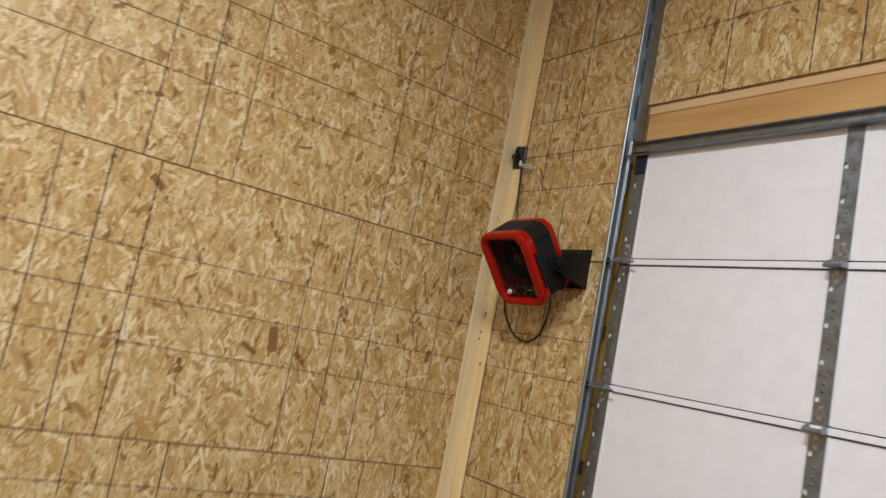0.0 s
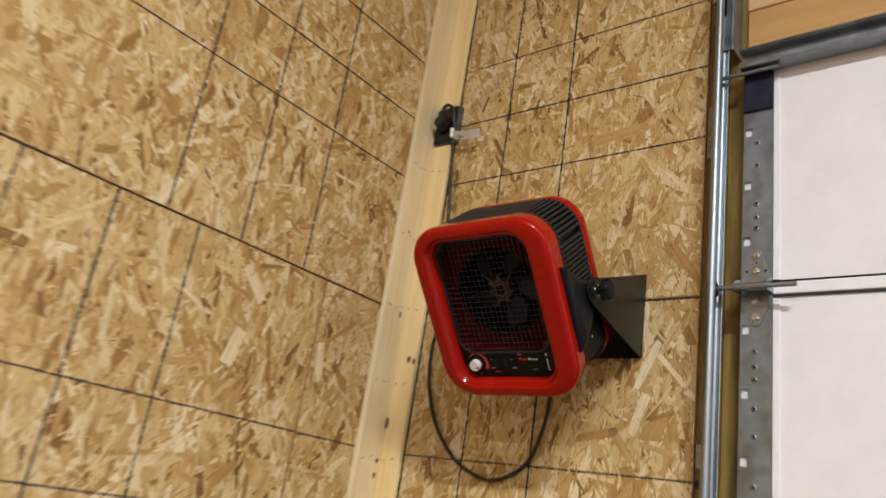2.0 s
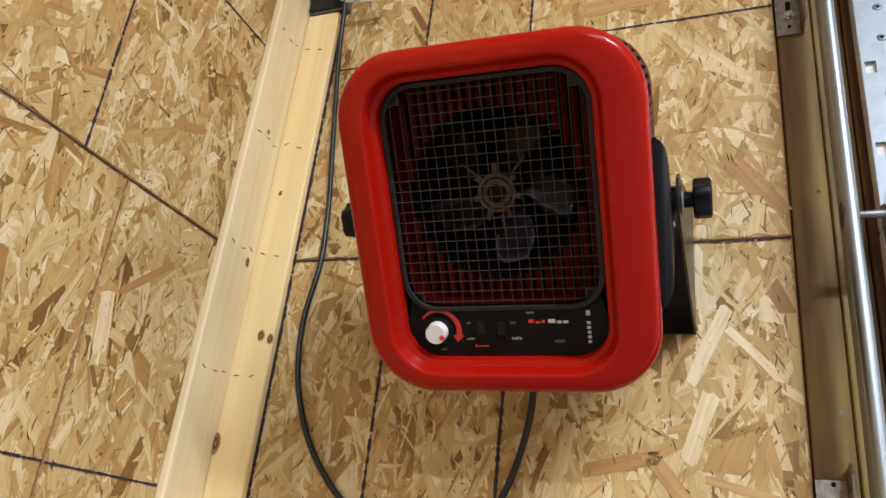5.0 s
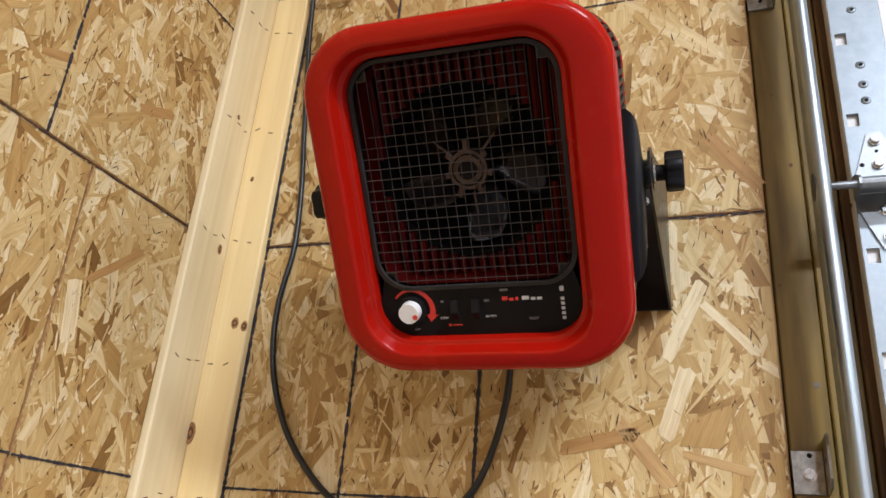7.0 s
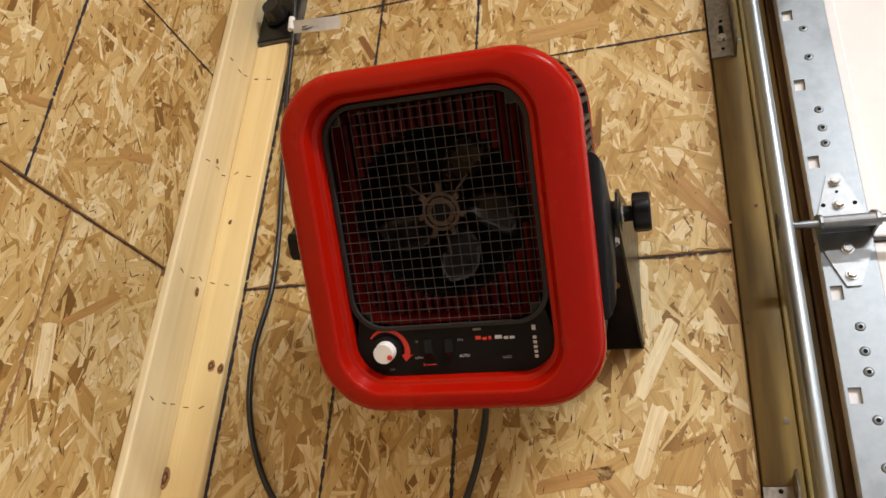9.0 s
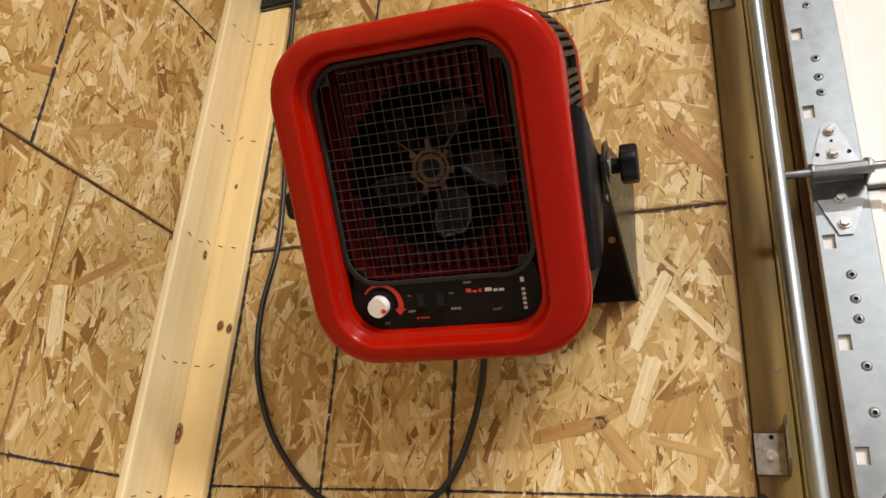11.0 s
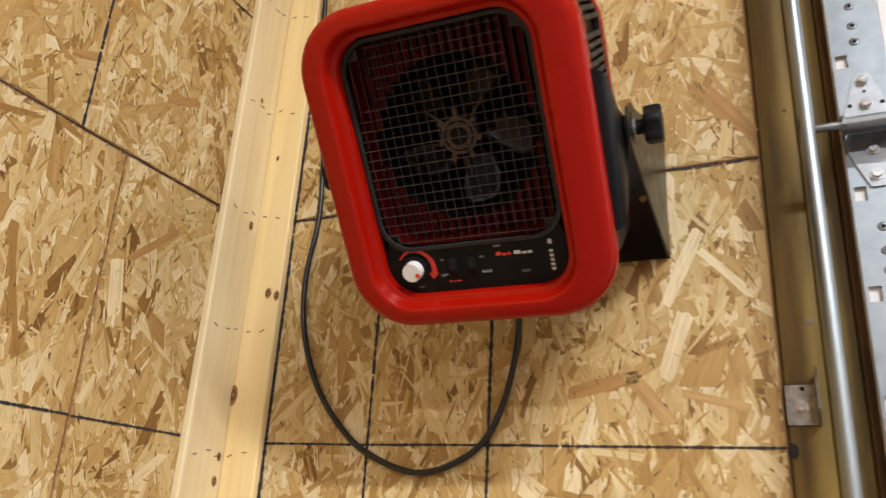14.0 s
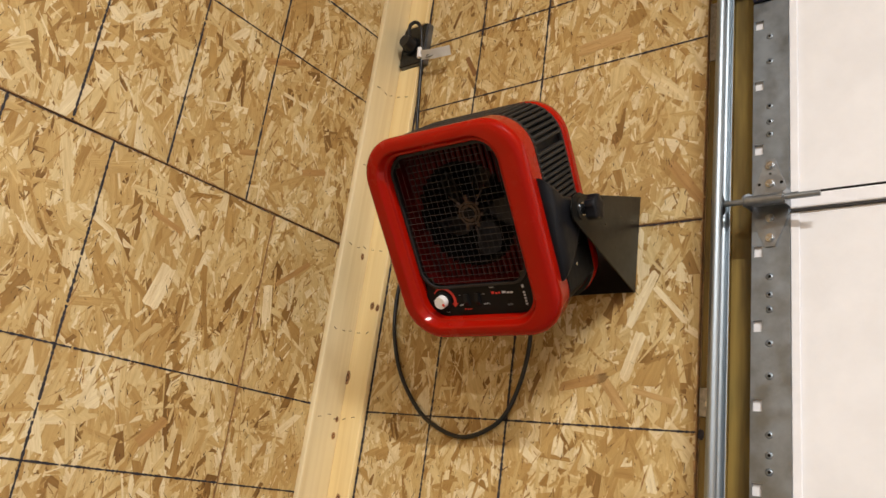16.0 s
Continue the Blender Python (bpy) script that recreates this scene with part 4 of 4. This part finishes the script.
for k in range(7):
    t = 2 * math.pi * (k + 0.25) / 7
    reach = 0.030 + 0.003 * (k % 3)
    bm = box(bmesh.new(), (0.0225, -0.041, -0.0040), (reach, -0.037, 0.0040), 0.0014)
    bmesh.ops.rotate(bm, verts=bm.verts, cent=(0, 0, 0), matrix=Matrix.Rotation(t, 3, "Y"))
    bmesh.ops.translate(bm, verts=bm.verts, vec=(FX, 0, FZ))
    part("motor_lug", bm, COPPERY, heater)
for t in (48, 138, 275):
    d = Vector((math.cos(radians(t)), 0, math.sin(radians(t))))
    c = Vector((FX, -0.036, FZ))
    part("motor_strut", tube(bmesh.new(), c + d * 0.028, c + d * 0.055, 0.0020, 8, 0.0011), COPPERY, heater)

# controls: dial, red arc, rocker switches, lettering and bars
PY = -0.0925


def disc(name, x, z, r, y0, y1, material, parent, label="", r2=None, n=28):
    return part(name, tube(bmesh.new(), (x, y0, z), (x, y1, z), r, n, r2), material, parent, label)


DXX, DZZ = -0.1015, -0.1212
disc("dial_base", DXX, DZZ, 0.0172, PY, PY - 0.006, BLACK, heater)
dial = disc("dial", DXX, DZZ, 0.0128, PY - 0.0055, PY - 0.018, DIAL_WHITE, heater, "white thermostat dial", 0.0120)
disc("dial_mark", DXX + 0.0078, DZZ - 0.004, 0.0030, PY - 0.0178, PY - 0.0188, PRINT_RED, dial)
arc_in, arc_out = [], []
for i in range(25):
    t = radians(142 - 158 * i / 24)
    w = 0.0012 + 0.0022 * i / 24
    arc_in.append((DXX + (0.0246 - w) * math.cos(t), DZZ - 0.001 + (0.0246 - w) * math.sin(t)))
    arc_out.append((DXX + (0.0246 + w) * math.cos(t), DZZ - 0.001 + (0.0246 + w) * math.sin(t)))
head = [(arc_out[-1][0] + 0.004, arc_out[-1][1] + 0.001), (arc_in[-1][0] + 0.0005, arc_in[-1][1] - 0.0095), (arc_in[-1][0] - 0.004, arc_in[-1][1] - 0.001)]
part("red_arrow", prism(arc_out + head + list(reversed(arc_in)), 1, PY - 0.0006, PY + 0.001), PRINT_RED, heater, "red curved arrow print")
for x in (-0.0490, -0.0240):
    part("switch_recess", box(bmesh.new(), (x - 0.0058, PY - 0.0004, -0.1365), (x + 0.0058, PY + 0.001, -0.1105), 0.0003), HOLE, heater)
    bm = prism([(PY, -0.1355), (PY - 0.0022, -0.1355), (PY - 0.0075, -0.126), (PY - 0.0035, -0.1115), (PY, -0.1115)], 0, x - 0.0044, x + 0.0044)
    part("switch", bm, BLACK, heater, "dark rocker switch")
disc("reset_button", 0.042, -0.1315, 0.0032, PY, PY - 0.0008, HOLE, heater)


def words(text, x, z, size, material, turn=0.0):
    cu = bpy.data.curves.new("lettering", "FONT")
    cu.body, cu.size, cu.align_x, cu.align_y, cu.extrude = text, size, "CENTER", "CENTER", 0.0002
    tmp = bpy.data.objects.new("lettering", cu)
    me = bpy.data.meshes.new_from_object(tmp)
    bpy.data.objects.remove(tmp)
    ob = new("lettering", me)
    me.materials.append(material)
    ob.parent = heater
    ob.matrix_local = Matrix.Translation((x, PY - 0.0006, z)) @ Matrix.Rotation(radians(90), 4, "X") @ Matrix.Rotation(radians(turn), 4, "Z")
    return ob


words("HI", -0.0640, -0.1135, 0.0040, PRINT_GREY)
words("LOW", -0.0635, -0.1335, 0.0042, PRINT_WHITE)
words("ON", -0.0105, -0.1140, 0.0042, PRINT_GREY)
words("AUTO", -0.0075, -0.1335, 0.0046, PRINT_WHITE)
words("RESET", 0.0430, -0.1375, 0.0044, PRINT_GREY)
words("OFF", -0.0990, -0.1470, 0.0042, PRINT_GREY)


def bar(x, z, w, h, material):
    part("print_bar", box(bmesh.new(), (x - w / 2, PY - 0.0007, z - h / 2), (x + w / 2, PY + 0.001, z + h / 2), 0.0003), material, heater)


bar(-0.0580, -0.1425, 0.003, 0.003, PRINT_RED)
bar(-0.0490, -0.1428, 0.012, 0.0014, PRINT_RED)
bar(0.0110, -0.1020, 0.0095, 0.0026, PRINT_GREY)
# the product's mark: one plain block for each letter of the two words
for k, (w, h) in enumerate(((0.0064, 0.0092), (0.0052, 0.0064), (0.0034, 0.0078))):
    bar(0.0112 + (0, 0.0076, 0.0140)[k], -0.1125 + h / 2 - 0.0046, w, h * 0.5, PRINT_RED)
for k, (w, h) in enumerate(((0.0082, 0.0088), (0.0054, 0.0064), (0.0058, 0.0064))):
    bar(0.0352 + (0, 0.0088, 0.0160)[k], -0.1125 + h / 2 - 0.0046, w, h * 0.5, PRINT_WHITE)
for k in range(5):
    bar(0.0770, -0.1380 + 0.0057 * k, 0.0042, 0.0036, PRINT_WHITE)
bar(0.0770, -0.1035, 0.0046, 0.0060, PRINT_WHITE)

# wall bracket
INV = HM.inverted()


def world_part(name, bm, material, label=""):
    bm.transform(INV)
    return part(name, bm, material, heater, label)


ay = [PIVOT.y - 0.1795, PIVOT.y + 0.2095]
world_part("bracket_plate", box(bmesh.new(), (-0.0055, ay[0], 2.088), (-0.0025, ay[1], 2.292), 0.001), BLACK_SAT, "black steel wall plate")
for y in ay:
    arm = [(-0.0025, 2.088), (-0.0025, 2.292), (-0.232, 2.205), (-0.255, 2.200), (-0.272, 2.185), (-0.274, 2.162), (-0.262, 2.146), (-0.24, 2.140)]
    bm = prism(arm, 1, y - 0.0015, y + 0.0015)
    world_part("bracket_arm", bm, BLACK_SAT, "black steel bracket arm")
for y, z in ((-0.733, 2.256), (-0.41, 2.256), (-0.5, 2.13), (-0.67, 2.13)):
    world_part("lag_screw", hexbolt(bmesh.new(), (-0.0055, y, z), (-1, 0, 0), 0.006, 0.006), ZINC)

for y, z in ((-0.732, 2.185), (-0.411, 2.185)):
    world_part("plate_hole", tube(bmesh.new(), (-0.0058, y, z), (-0.0050, y, z), 0.0055, 14), WALL_OSB)

# power cord and its tag
cord = cable("cable", [(-0.056, -0.068, 2.877), (-0.058, -0.075, 2.891), (-0.053, -0.088, 2.898), (-0.047, -0.101, 2.884), (-0.042, -0.108, 2.85), (-0.030, -0.110, 2.78), (-0.016, -0.112, 2.646), (-0.010, -0.132, 2.45), (-0.009, -0.146, 2.33), (-0.009, -0.151, 2.22),
                            (-0.010, -0.139, 2.115), (-0.010, -0.149, 2.016), (-0.010, -0.186, 1.923), (-0.010, -0.241, 1.853), (-0.011, -0.30, 1.809),
                            (-0.012, -0.384, 1.783), (-0.012, -0.452, 1.80), (-0.012, -0.50, 1.84), (-0.014, -0.531, 1.916), (-0.02, -0.545, 1.997), (-0.05, -0.55, 2.06), (-0.10, -0.555, 2.12)],
             0.0049, RUBBER, power_cord)
cord.matrix_parent_inverse = power_cord.matrix_world.inverted()
bm = bmesh.new()
rows = []
for i in range(9):
    f = i / 8
    y = -0.108 - 0.116 * f
    z = 2.795 - 0.009 * math.sin(f * 3.0) - 0.020 * f
    x = -0.038 - 0.012 * math.sin(f * 2.5)
    rows.append((bm.verts.new((x - 0.006, y, z + 0.0115)), bm.verts.new((x + 0.006, y, z - 0.0115))))
for a, b in zip(rows, rows[1:]):
    bm.faces.new((a[0], a[1], b[1], b[0]))
bmesh.ops.solidify(bm, geom=bm.faces[:], thickness=0.0004)
tag_ob = part("cord_tag", bm, PAPER)
tagged(tag_ob, "white paper warning tag wrapped round the power cord", "tag")
part("wrap", tube(bmesh.new(), (-0.040, -0.109, 2.785), (-0.042, -0.1085, 2.815), 0.0062, 14), PAPER, tag_ob)
for k, (h0, z) in enumerate(((0.06, 2.7965), (0.05, 2.803))):
    part("print_bar", box(bmesh.new(), (-0.0480, -0.140 - h0, z - 0.024), (-0.0440, -0.140, z - 0.0225)), PRINT_GREY, tag_ob)

# ---- ceiling lamps ----
DIFFUSER = glow("lamp_diffuser", LAMP_COLOUR, 6.0)
for x, y, z in LAMP_PLACES:
    fx = empty("ceiling_light", Matrix.Translation((x, y, z)))
    tagged(fx, "long white strip light hung under the ceiling", "ceiling light", group="ceiling strip lights")
    part("housing", box(bmesh.new(), (-0.07, -0.62, 0.03), (0.07, 0.62, 0.15), 0.01), CEILING_WHITE, fx)
    part("diffuser", box(bmesh.new(), (-0.06, -0.60, 0.012), (0.06, 0.60, 0.0295), 0.004), DIFFUSER, fx)
    li = bpy.data.lights.new("strip_lamp", "AREA")
    li.shape, li.size, li.size_y, li.energy, li.color = "RECTANGLE", 0.12, 1.2, LAMP_POWER, LAMP_COLOUR
    lo = new("strip_lamp", li)
    lo.matrix_world = Matrix.Translation((x, y, z + 0.008))
